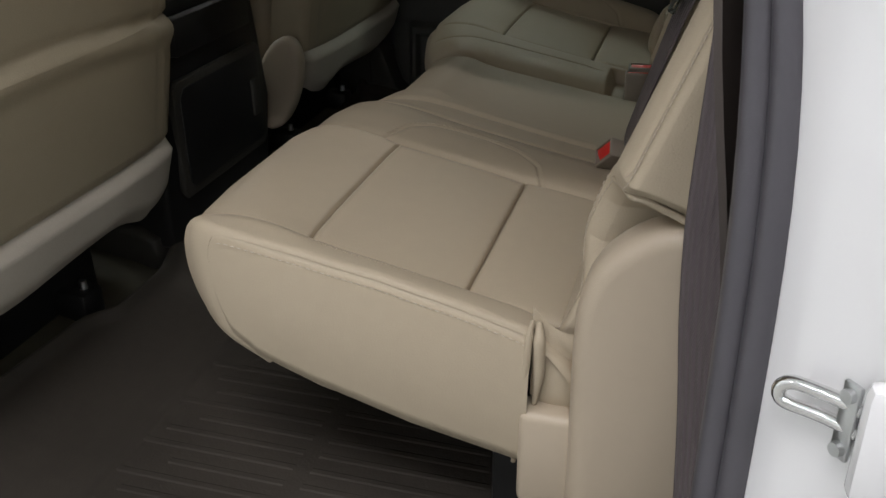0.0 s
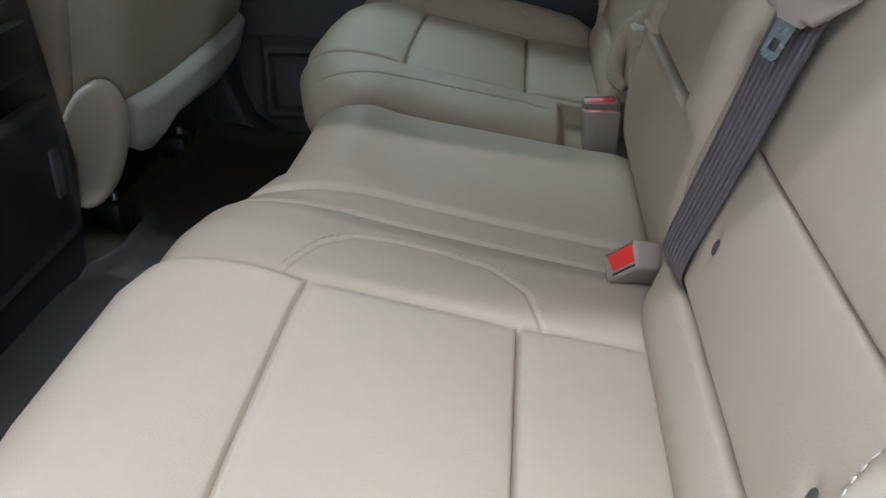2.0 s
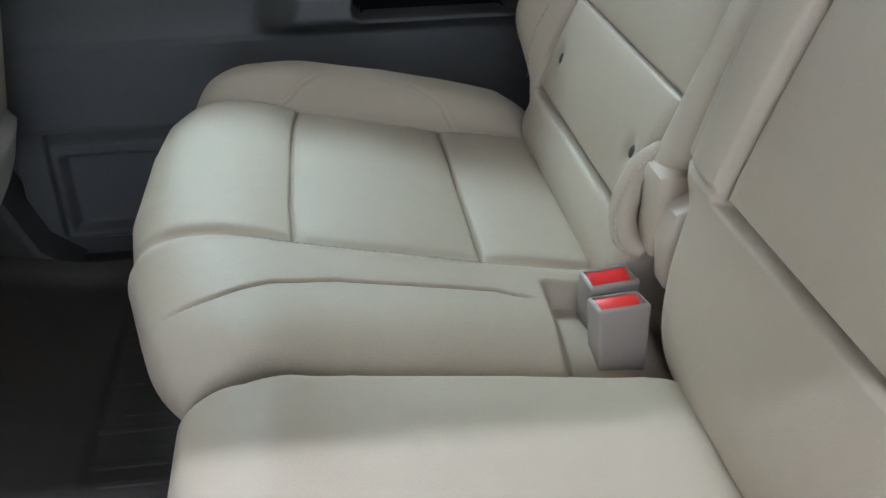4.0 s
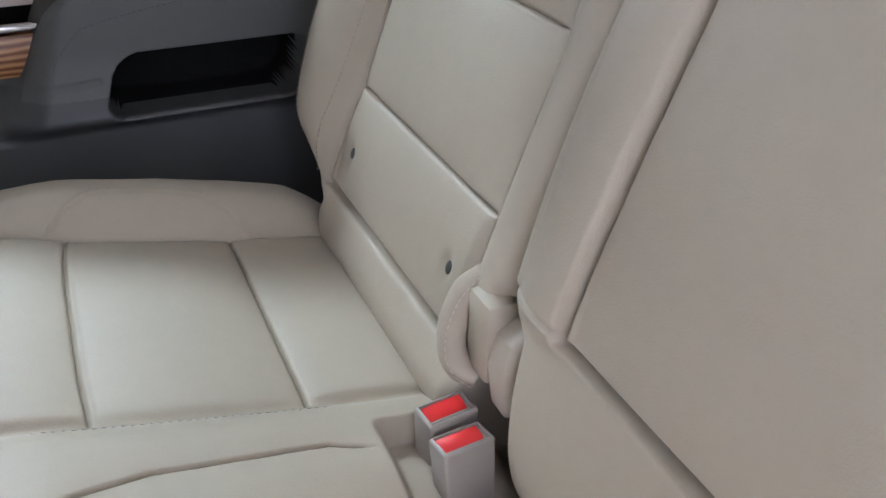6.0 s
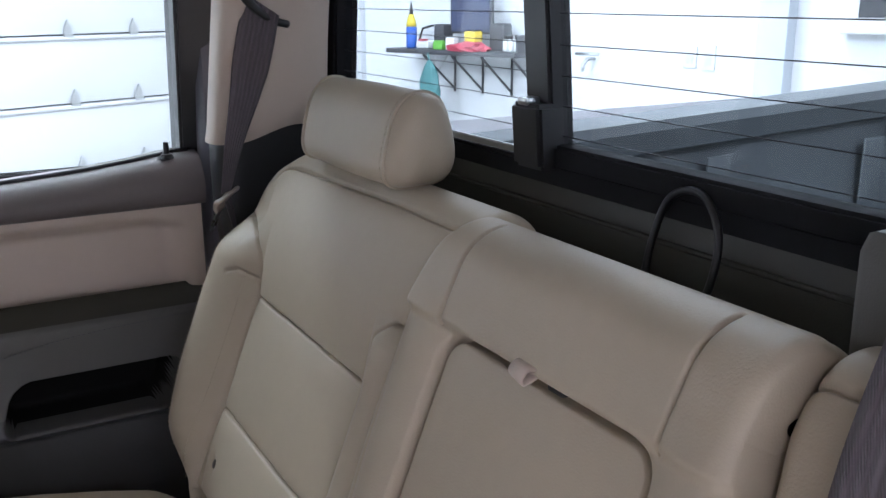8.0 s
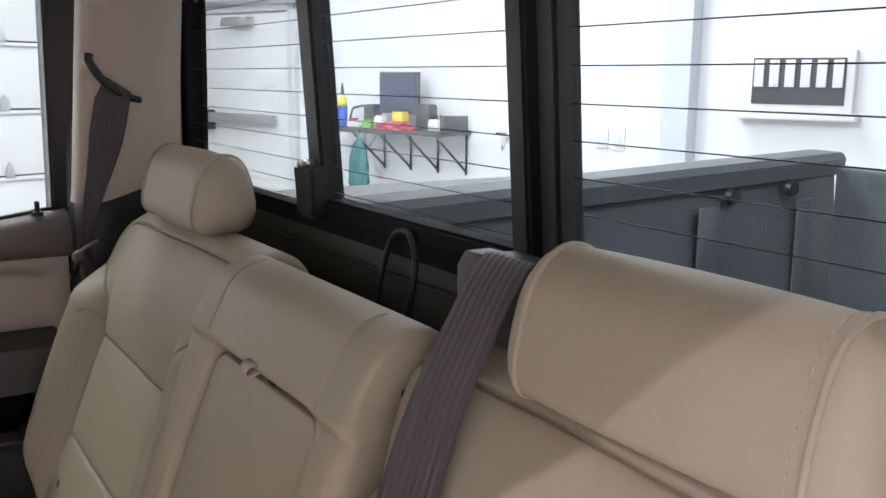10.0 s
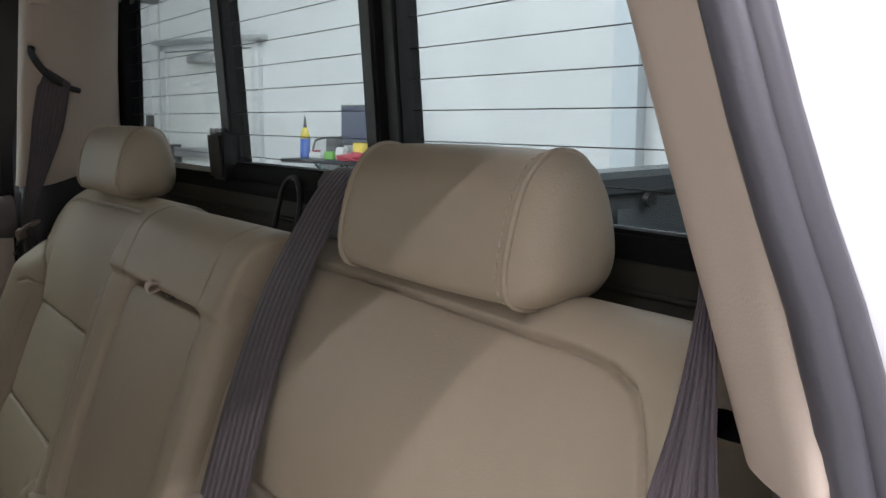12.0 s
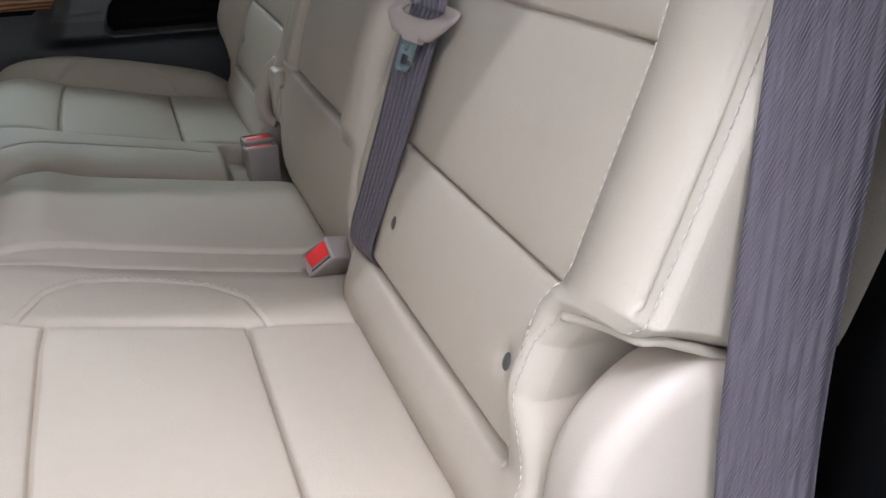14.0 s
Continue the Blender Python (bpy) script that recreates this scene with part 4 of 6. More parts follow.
Z0, Z1 = 0.722, 0.990
frame_all = [("bottom_rail", -0.70, 0.70, 0.700, Z0, 0.012, 0.006), ("top_rail", -0.70, 0.70, Z1, 1.045, 0.03, 0.006),
             ("side_rail", 1, 1, 0.70, 1.04, 0.03, 0.003), ("side_rail", -1, -1, 0.70, 1.04, 0.03, 0.003)]
for nm, a, b, c, d, dep, fr in frame_all:
    win_bar(nm, a, b, c, d, dep, FRAME_BLACK, 0.003, fr, "black window frame", side=a if nm == "side_rail" else 0)
# rounded lower and upper corners of the opening
for sy in (-1, 1):
    for zc, sz in ((Z0, 1), (Z1, -1)):
        r = 0.035
        wy = win_half(zc)
        pts = [(sy * wy, zc)] + [(sy * (wy - r + r * math.cos(q)), zc + sz * (r - r * math.sin(q))) for q in np.linspace(0, math.pi / 2, 7)]
        bm = prism_bm([(y, z) for y, z in pts], "x", 0, 0.012, 0)
        bmesh.ops.translate(bm, verts=bm.verts, vec=(win_x(zc) - 0.001, 0, 0))
        part("corner_fillet", bm, FRAME_BLACK, window, "black window frame")
SL, SR = 0.222, -0.170
win_bar("mullion", SL - 0.004, SL + 0.016, Z0, Z1, 0.02, BLACK, 0.003, 0.004, "black fixed mullion")
win_bar("slider_stile", SL - 0.030, SL - 0.006, Z0, Z1, 0.016, BLACK, 0.003, 0.010, "dark slider stile")
win_bar("mullion", SR - 0.024, SR - 0.002, Z0, Z1, 0.02, BLACK, 0.003, 0.006, "black fixed mullion")
win_bar("slider_stile", SR + 0.001, SR + 0.024, Z0, Z1, 0.016, BLACK, 0.003, 0.014, "dark slider stile")
win_bar("slider_rail", SR, SL, Z0 - 0.002, Z0 + 0.018, 0.016, FRAME_BLACK, 0.003, 0.010, "dark slider rail")
win_bar("slider_latch", SL - 0.034, SL + 0.010, 0.718, 0.776, 0.0, BLACK, 0.004, 0.026, "black slider latch")
part("latch_knob", box_bm((win_x(0.775) - 0.026, SL - 0.016, 0.774), (win_x(0.775) - 0.010, SL - 0.002, 0.781), 0.002), STEEL, window, "grey latch knob")
win_bar("sill_strip", SL + 0.02, 0.65, Z0 + 0.001, Z0 + 0.008, 0.001, STEEL, 0.001, 0.003, "bright sill strip")
for y0, y1, dd in ((SL + 0.016, 0.70, 0.010), (SR + 0.02, SL - 0.02, 0.004), (-0.70, SR - 0.02, 0.010)):
    bm = bmesh.new()
    for e in (0, 0.004):
        for z in (Z0, Z1):
            for y in (y0, y1):
                bm.verts.new((win_x(z) + dd + e, y if abs(y) < 0.5 else math.copysign(win_half(z) + 0.004, y), z))
    bmesh.ops.convex_hull(bm, input=bm.verts)
    pane = part("pane", bm, GLASS, window, "lightly tinted glass pane", smooth=False)
    lv, lf = [], []
    for z in np.arange(0.747, 0.985, 0.0262):
        ya, yb = max(y0, -win_half(z)) + 0.004, min(y1, win_half(z)) - 0.004
        pv, pf = tube_mesh([(win_x(z) + dd - 0.0008, ya, z), (win_x(z) + dd - 0.0008, yb, z)], 0.0005, 5)
        lf += [tuple(i + len(lv) for i in g) for g in pf]
        lv += pv
    mesh_part("heater_lines", lv, lf, BLACK, pane, "thin dark heater lines")


# ---- C-pillar trims, both sides ----
def pillar_face(z, sgn=1):
    return 0.690 - 0.385 * (z - 0.68) if sgn > 0 else 0.679 - 0.40 * (z - 0.68)


def pillar_plan(z, sgn):
    # the trim leans inwards with height; x, |y|
    a, w = pillar_face(z, sgn), win_half(z)
    if sgn < 0:
        e = np.interp(z, [0.676, 0.70, 0.75], [0.83, 0.89, 1.0])
        return [(win_x(z) + 0.004, w + 0.05), (win_x(z) - 0.008, w + 0.010), (0.235, max(w - 0.012, a + 0.004)), (0.200, a + 0.002), (0.155, a), (0.110, a - 0.001),
                (0.088, a + 0.003), (0.078, a + 0.014), (0.070, a + 0.034 * e), (0.063, a + 0.054 * e), (0.068, a + 0.063 * e)]
    return [(win_x(z) + 0.004, w + 0.05), (win_x(z) - 0.008, w + 0.010), (0.235, max(w - 0.012, a + 0.004)), (0.200, a + 0.002), (0.155, a), (0.118, a - 0.001), (0.100, a + 0.005),
            (0.094, a + 0.020), (0.095, a + 0.045), (0.104, a + 0.075)]


def build_pillar(sgn, name, label):
    t = structure(thing(name, (0.15, sgn * 0.65, 0.0), label, "pillar"), label, "pillar")
    zs = np.linspace(0.676 if sgn < 0 else 0.684, 1.03, 26)
    P = []
    for z in zs:
        ln = smooth_line(pillar_plan(z, sgn), 46)
        if sgn < 0:
            ln[:, 1] = np.where(ln[:, 0] < 0.12, np.minimum(ln[:, 1], 0.7270), ln[:, 1])
        if z < 0.70 and sgn > 0:
            ln = ln + np.array([0.0, 0.006 * (0.70 - z) / 0.02])
        rise = 0.020 * (1.03 - z) / 0.346 if sgn > 0 else 0.0
        P.append([(x, sgn * a, z + rise * float(sstep(0.12, 0.21, x))) for x, a in ln])
    P = np.array(P)
    grid_parts(P, np.full((25, 45), "upper_trim", dtype=object), TRIM_PALE, t, labelled={"upper_trim": "pale beige plastic pillar trim"})
    zs = np.linspace(0.0, 0.682 if sgn < 0 else 0.718, 20)
    P = []
    for z in zs:
        ln = smooth_line(pillar_plan(0.69, sgn), 46)
        if sgn < 0:
            ln[:, 1] = np.where(ln[:, 0] < 0.12, np.minimum(ln[:, 1], 0.7185), ln[:, 1])
        P.append([(x + 0.006 + 0.030 * sstep(0.62, 0.35, z), sgn * (a + 0.012 + 0.03 * sstep(0.55, 0.2, z)), z) for x, a in ln])
    P = np.array(P)
    grid_parts(P, np.full((19, 45), "lower_trim", dtype=object), TAUPE if sgn < 0 else BLACK, t, labelled={"lower_trim": "dark taupe plastic lower trim"})
    # belt guide: a dark slot with a curved lip
    c0, c1 = np.array([0.106, sgn * (pillar_face(0.884, sgn) - 0.003), 0.884]), np.array([0.174, sgn * (pillar_face(0.830, sgn) - 0.003), 0.830])
    ln = smooth_line([c0 + (0, 0, 0.012), c0, c0 * 0.7 + c1 * 0.3 + (0, 0, -0.010), c0 * 0.3 + c1 * 0.7 + (0, 0, -0.006), c1 + (0.002, 0, 0.004)], 30)
    tube("belt_guide", ln, np.linspace(0.006, 0.0045, 30), BLACK, t, "dark curved belt guide slot")
    part("screw_cover", box_bm((0.100, sgn * pillar_face(0.965, sgn) - 0.004, 0.955), (0.128, sgn * pillar_face(0.965, sgn) + 0.004, 0.975), 0.002), TRIM_PALE, t, "small square trim cover")
    return t


build_pillar(1, "pillar_1", "pale beige pillar trim over taupe lower trim behind the far door")
build_pillar(-1, "pillar_2", "pale beige pillar trim over taupe lower trim beside the open door")

# body jamb of the open door: rubber seals, white painted jamb and sill
jamb = structure(thing("door_jamb", (0.12, -0.76, 0), "white painted door jamb with rubber seals", "door jamb"), "white painted door jamb with rubber seals", "door jamb")


def jamb_line(off_x, off_y, n=60):
    pts = [(0.100, -0.768, -0.02), (0.100, -0.768, 0.20), (0.100, -0.761, 0.45), (0.092, -0.742, 0.57), (0.082, -0.733, 0.63), (0.072, -0.729, 0.68), (0.061, -0.722, 0.73), (0.052, -0.705, 0.785), (0.046, -0.674, 0.88),
           (0.030, -0.652, 0.945), (-0.01, -0.640, 0.98), (-0.12, -0.635, 0.99), (-0.7, -0.635, 0.99)]
    ln = smooth_line(pts, n)
    return ln + np.array([off_x, off_y, 0])


tube("seal", jamb_line(0.004, 0), np.interp(jamb_line(0, 0)[:, 2], [0.5, 0.72], [0.010, 0.0075]), SEAL, jamb, "dark rubber door seal", sides=12)
tube("seal", jamb_line(0, 0) + np.interp(jamb_line(0, 0)[:, 2], [0.55, 0.75], [1.0, 0.55])[:, None] * np.array([0.016, -0.011, 0]), np.interp(jamb_line(0, 0)[:, 2], [0.5, 0.72], [0.009, 0.0060]), SEAL, jamb, "dark rubber door seal", sides=12)
v, f = [], []
prof = [(0.0, 0.0), (0.012, -0.022), (0.030, -0.036), (0.05, -0.060), (0.072, -0.100), (0.10, -0.125), (0.16, -0.135), (0.30, -0.14)]
zs = np.linspace(-0.25, 0.985, 50)
jl = jamb_line(0, 0, 200)[:150]
jl = jl[: int(np.argmax(jl[:, 2] > 0.984))]
for z in zs:
    jx, jy = np.interp(z, jl[:, 2], jl[:, 0]), np.interp(z, jl[:, 2], jl[:, 1])
    q = np.interp(z, [0.55, 0.75], [1.0, 0.6])
    v += [(jx + 0.020 * q + dx, jy - 0.014 * q + dy, z) for dx, dy in prof]
m = len(prof)
for i in range(len(zs) - 1):
    for j in range(m - 1):
        f.append((i * m + j, i * m + j + 1, (i + 1) * m + j + 1, (i + 1) * m + j))
mesh_part("jamb_panel", v, f, PAINT, jamb, "glossy white painted jamb")
part("sill", prism_bm([(-0.70, 0.0), (-0.72, 0.03), (-0.78, 0.02), (-0.80, -0.02), (-0.84, -0.10), (-0.84, -0.22), (-0.70, -0.22)], "x", -1.5, 0.13, 0), PAINT, jamb, "white painted door sill")
part("sill_plate", prism_bm([(-0.695, 0.018), (-0.72, 0.036), (-0.775, 0.026), (-0.775, 0.020), (-0.72, 0.028), (-0.70, 0.010)], "x", -0.85, 0.09, 0), BLACK, jamb, "black sill plate")
striker = thing("door_striker", (0.165, -0.815, 0.39), "bright steel door striker loop bolted to the white jamb", "striker")
sp = smooth_line([(0.160, -0.832, 0.4095), (0.152, -0.8255, 0.4095), (0.142, -0.819, 0.4090), (0.132, -0.8135, 0.4080), (0.1270, -0.8115, 0.4050), (0.1258, -0.811, 0.4010), (0.1270, -0.8115, 0.3970), (0.132, -0.8135, 0.3955), (0.142, -0.819, 0.3965), (0.152, -0.8255, 0.3970), (0.160, -0.832, 0.3970)], 50)
tube("loop", sp, 0.0036, CHROME, striker, sides=10)
part("plate", box_bm((0.158, -0.846, 0.366), (0.184, -0.832, 0.430), 0.006), PAINT, striker, "white painted base plate", smooth=True)
part("plate", box_bm((-0.0015, -0.005, -0.021), (0.0015, 0.005, 0.021), 0.0012, 2, pose(0.1545, -0.830, 0.402, 0, 0, 40)), STEEL, striker, "thin steel striker plate")
for z in (0.417, 0.387):
    bm = bmesh.new()
    bmesh.ops.create_cone(bm, segments=12, radius1=0.0042, radius2=0.0036, depth=0.005, cap_ends=True)
    bmesh.ops.transform(bm, verts=bm.verts, matrix=pose(0.153, -0.8315, z, 0, 0, 40) @ pose(0, 0, 0, 0, -90, 0))
    part("bolt", bm, STEEL, striker)


# ---- far door ----
door = structure(thing("door_1", (-0.25, 0.80, 0), "closed far rear door with beige and charcoal trim", "door"), "closed far rear door with beige and charcoal trim", "door")
DX0, DX1 = -0.62, 0.10
# upper sill trim
sx = np.linspace(DX0, DX1, 50)
lift = np.interp(sx, [-0.62, -0.15, -0.05, 0.02, 0.07, 0.10], [-0.024, -0.018, -0.011, -0.003, 0.005, 0.006])
P = np.array([[(x, y, z + q * k) for y, z, k in ((0.860, 0.590, 0), (0.786, 0.5935, 0), (0.777, 0.594, 0), (0.772, 0.600, 0.1), (0.770, 0.615, 0.4), (0.774, 0.630, 0.7), (0.784, 0.645, 1), (0.797, 0.653, 1), (0.815, 0.657, 1), (0.860, 0.655, 1))]
              for x, q in zip(sx, lift)])
grid_parts(P, np.full((49, 9), "upper_sill", dtype=object), SILL, door, labelled={"upper_sill": "dark taupe soft door sill"})
# recessed beige panel with a soft frame
nx_, nz_ = 70, 40
gx, gz = np.meshgrid(np.linspace(DX0, DX1 - 0.005, nx_), np.linspace(0.44, 0.594, nz_), indexing="ij")
rec = sstep(0.584, 0.562, gz + 0.010 * sstep(0.02, 0.075, gx)) * sstep(0.080, 0.052, gx)
gy = 0.783 + 0.026 * rec + 0.004 * sstep(0.50, 0.45, gz)
grid_parts(np.stack([gx, gy, gz], axis=-1), np.full((nx_ - 1, nz_ - 1), "door_insert", dtype=object), TRIM_PALE, door, labelled={"door_insert": "pale beige padded door insert"})
# armrest with pull pocket: built as one shell
nx_, nz_ = 420, 270
gx, gv = np.meshgrid(np.linspace(DX0, DX1, nx_), np.linspace(0, 1, nz_), indexing="ij")
topz = np.interp(gx, [-0.62, -0.30, -0.268, -0.250, -0.240, -0.232, -0.221, -0.210, -0.198, 0.10], [0.36, 0.36, 0.385, 0.420, 0.440, 0.455, 0.467, 0.475, 0.478, 0.478])
gz = 0.02 + gv * (topz - 0.016)
arm = sstep(0.30, 0.335, gz) * (1 - sstep(-0.024, 0.006, gz - topz)) * sstep(-0.285, -0.225, gx + (0.40 - gz) * 0.35)
gy = 0.795 - 0.048 * arm - 0.030 * sstep(0.40, 0.30, gz) - 0.010 * sstep(0.30, 0.05, gz)
px_ = np.abs(gx - np.clip((gz - 0.343) * 0.35, -0.005, 0.02) + 0.078) - 0.106 + 0.022
pz_ = np.abs(gz - 0.0 * gx - 0.359) - 0.032 + 0.022
pd_ = np.hypot(np.maximum(px_, 0), np.maximum(pz_, 0)) + np.minimum(np.maximum(px_, pz_), 0) - 0.022
pocket = 1 - sstep(-0.004, 0.003, pd_)
gy = gy + 0.105 * pocket
gy = gy - crease(line_dist(gx, gz, [(-0.29, 0.364), (-0.19, 0.369)]), 0.003, 0.0025)
# low bottle pocket and speaker relief
low = sstep(-0.585, -0.57, gx) * (1 - sstep(-0.36, -0.345, gx)) * sstep(0.045, 0.06, gz) * (1 - sstep(0.185, 0.20, gz))
gy = gy - 0.020 * low + 0.016 * low * sstep(-0.565, -0.555, gx) * (1 - sstep(-0.375, -0.365, gx)) * sstep(0.065, 0.075, gz) * (1 - sstep(0.165, 0.175, gz))
gy = gy - 0.004 * sstep(0.196, 0.202, gz) * (1 - sstep(0.30, 0.31, gz)) * sstep(0.03, -0.05, gx)
lab = np.full((nx_ - 1, nz_ - 1), "lower_panel", dtype=object)
ac = (arm[:-1, :-1] + arm[1:, 1:]) / 2
pc = (pocket[:-1, :-1] + pocket[1:, 1:]) / 2
lab[(ac > 0.5) & (gz[:-1, :-1] > 0.352)] = "armrest"
lab[(gv > 0.952)[:-1, :-1] & (gx > -0.262)[:-1, :-1]] = "armrest_top"
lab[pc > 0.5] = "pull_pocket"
grid_parts(np.stack([gx, gy, gz], axis=-1), lab, DOOR_LOW, door, mats={"armrest": ARM, "armrest_top": ARM_SHADED, "pull_pocket": SHADE_BLACK},
           labelled={"armrest": "grey vinyl armrest front with stitched line", "armrest_top": "olive padded armrest top with its weaker light in the colour", "pull_pocket": "pull pocket with its deep shade in the colour", "lower_panel": "charcoal plastic lower door panel"})
st = smooth_line([(-0.236, 0.7455, 0.372), (-0.228, 0.7455, 0.395), (-0.208, 0.7455, 0.418), (-0.187, 0.7455, 0.429), (-0.097, 0.7455, 0.444), (0.047, 0.7455, 0.452), (0.09, 0.7455, 0.453)], 120)
stitches("stitching", st, door, GREY_METAL)
part("wood_strip", box_bm((-0.60, 0.776, 0.372), (-0.240, 0.790, 0.420), 0.006), WOOD, door, "glossy brown wood trim")
part("bright_strip", box_bm((-0.60, 0.774, 0.421), (-0.232, 0.788, 0.430), 0.003), CHROME, door, "bright metal trim line")
# core in the same shade colour, as it shows behind pocket and gaps
part("door_core", box_bm((DX0 - 0.02, 0.872, -0.05), (DX1 + 0.03, 0.90, 0.64), 0.01), SHADE_BLACK, door, "inner door shell coloured black as deep shade")
# window frame of the far door
def frame_y(z):
    return 0.845 - 0.20 * (z - 0.65)
for nm, x0, x1 in (("rear_frame", 0.083, 0.150), ("front_frame", -0.66, -0.61)):
    bm = bmesh.new()
    for z in (0.60, 1.02):
        for x in (x0, x1):
            for d in (-0.025, 0.03):
                bm.verts.new((x - (0.02 * (z - 0.6) if nm == "rear_frame" else 0), frame_y(z) + d, z))
    bmesh.ops.convex_hull(bm, input=bm.verts)
    bmesh.ops.bevel(bm, geom=list(bm.edges), offset=0.004, segments=2, affect="EDGES")
    part(nm, bm, BLACK, door, "black window frame")
part("door_gap_strip", prism_bm([(0.104, 0.800), (0.112, 0.790), (0.128, 0.788), (0.136, 0.800), (0.136, 0.815), (0.104, 0.815)], "z", 0.0, 0.98, 0.003), SEAL, door, "dark rubber strip in the door gap")
bm = box_bm((-0.66, frame_y(1.0) - 0.03, 0.985), (0.15, frame_y(1.0) + 0.03, 1.03), 0.004)
part("top_frame", bm, BLACK, door, "black window frame")
v = [(x, frame_y(z) + e, z) for e in (0, 0.004) for z in (0.645, 1.0) for x in (-0.62, 0.095)]
mesh_part("pane", v, [(0, 1, 3, 2), (4, 6, 7, 5), (0, 4, 5, 1), (2, 3, 7, 6), (0, 2, 6, 4), (1, 5, 7, 3)], GLASS_DOOR, door, "clear door glass", smooth=False)
tube("belt_seal", [(x, 0.815, 0.6575 + float(np.interp(x, sx, lift))) for x in np.linspace(-0.62, 0.09, 30)], 0.0035, BLACK, door, "black window seal")
lk = thing("lock_pin", (0.058, 0.800, 0.657), "small black door lock pin on the sill", "lock pin")
for nm, r0, r1, z0, z1 in (("pin", 0.0042, 0.0036, 0.652, 0.672), ("collar", 0.010, 0.0075, 0.650, 0.656)):
    bm = bmesh.new()
    bmesh.ops.create_cone(bm, segments=14, radius1=r0, radius2=r1, depth=z1 - z0, cap_ends=True)
    bmesh.ops.translate(bm, verts=bm.verts, vec=(0.058, 0.800, (z0 + z1) / 2 + 0.006))
    part(nm, bm, BLACK, lk)

# B-pillars and front closing parts
for sgn, nm in ((1, "pillar_3"), (-1, "pillar_4")):
    t = structure(thing(nm, (-0.70, sgn * 0.76, 0), "dark plastic door pillar", "pillar"), "dark plastic door pillar", "pillar")
    part("lower_trim", prism_bm([(-0.78, 0.70), (-0.66, 0.70), (-0.635, 0.725), (-0.635, 0.80), (-0.80, 0.80)] if sgn > 0 else [(-0.80, -0.80), (-0.635, -0.80), (-0.635, -0.75), (-0.66, -0.73), (-0.78, -0.73)],
                                "z", 0.0, 0.66, 0.006), CHAR, t, "charcoal pillar trim")
    bm = prism_bm([(-0.78, sgn * 0.68), (-0.66, sgn * 0.68), (-0.64, sgn * 0.70), (-0.64, sgn * 0.76), (-0.80, sgn * 0.76)], "z", 0.64, 1.02, 0)
    part("upper_trim", bm, TRIM_PALE, t, "pale beige pillar trim")
# filler added to block the bright ground outside the door gap
part("door_gap_strip", box_bm((-0.665, 0.776, 0.0), (-0.600, 0.808, 0.66), 0.004), SEAL, bpy.data.objects["pillar_3"], "dark rubber strip in the door gap")
foot = [(-0.66, 0.02), (-0.60, 0.02), (-0.56, 0.028), (-0.60, 0.06), (-0.64, 0.16), (-0.66, 0.16)]
part("foot_trim", prism_bm(foot, "y", 0.70, 0.78, 0.004), CHAR, bpy.data.objects["pillar_3"], "charcoal sill end trim")
structure(part("wall_front", box_bm((-1.62, -0.85, -0.05), (-1.50, 0.85, 0.70), 0.01), CHAR), "dark dashboard wall closing the cab", "wall")
structure(part("sill_far", box_bm((-1.5, 0.70, -0.05), (0.12, 0.80, 0.022), 0.006), BLACK), "black far door sill", "sill")


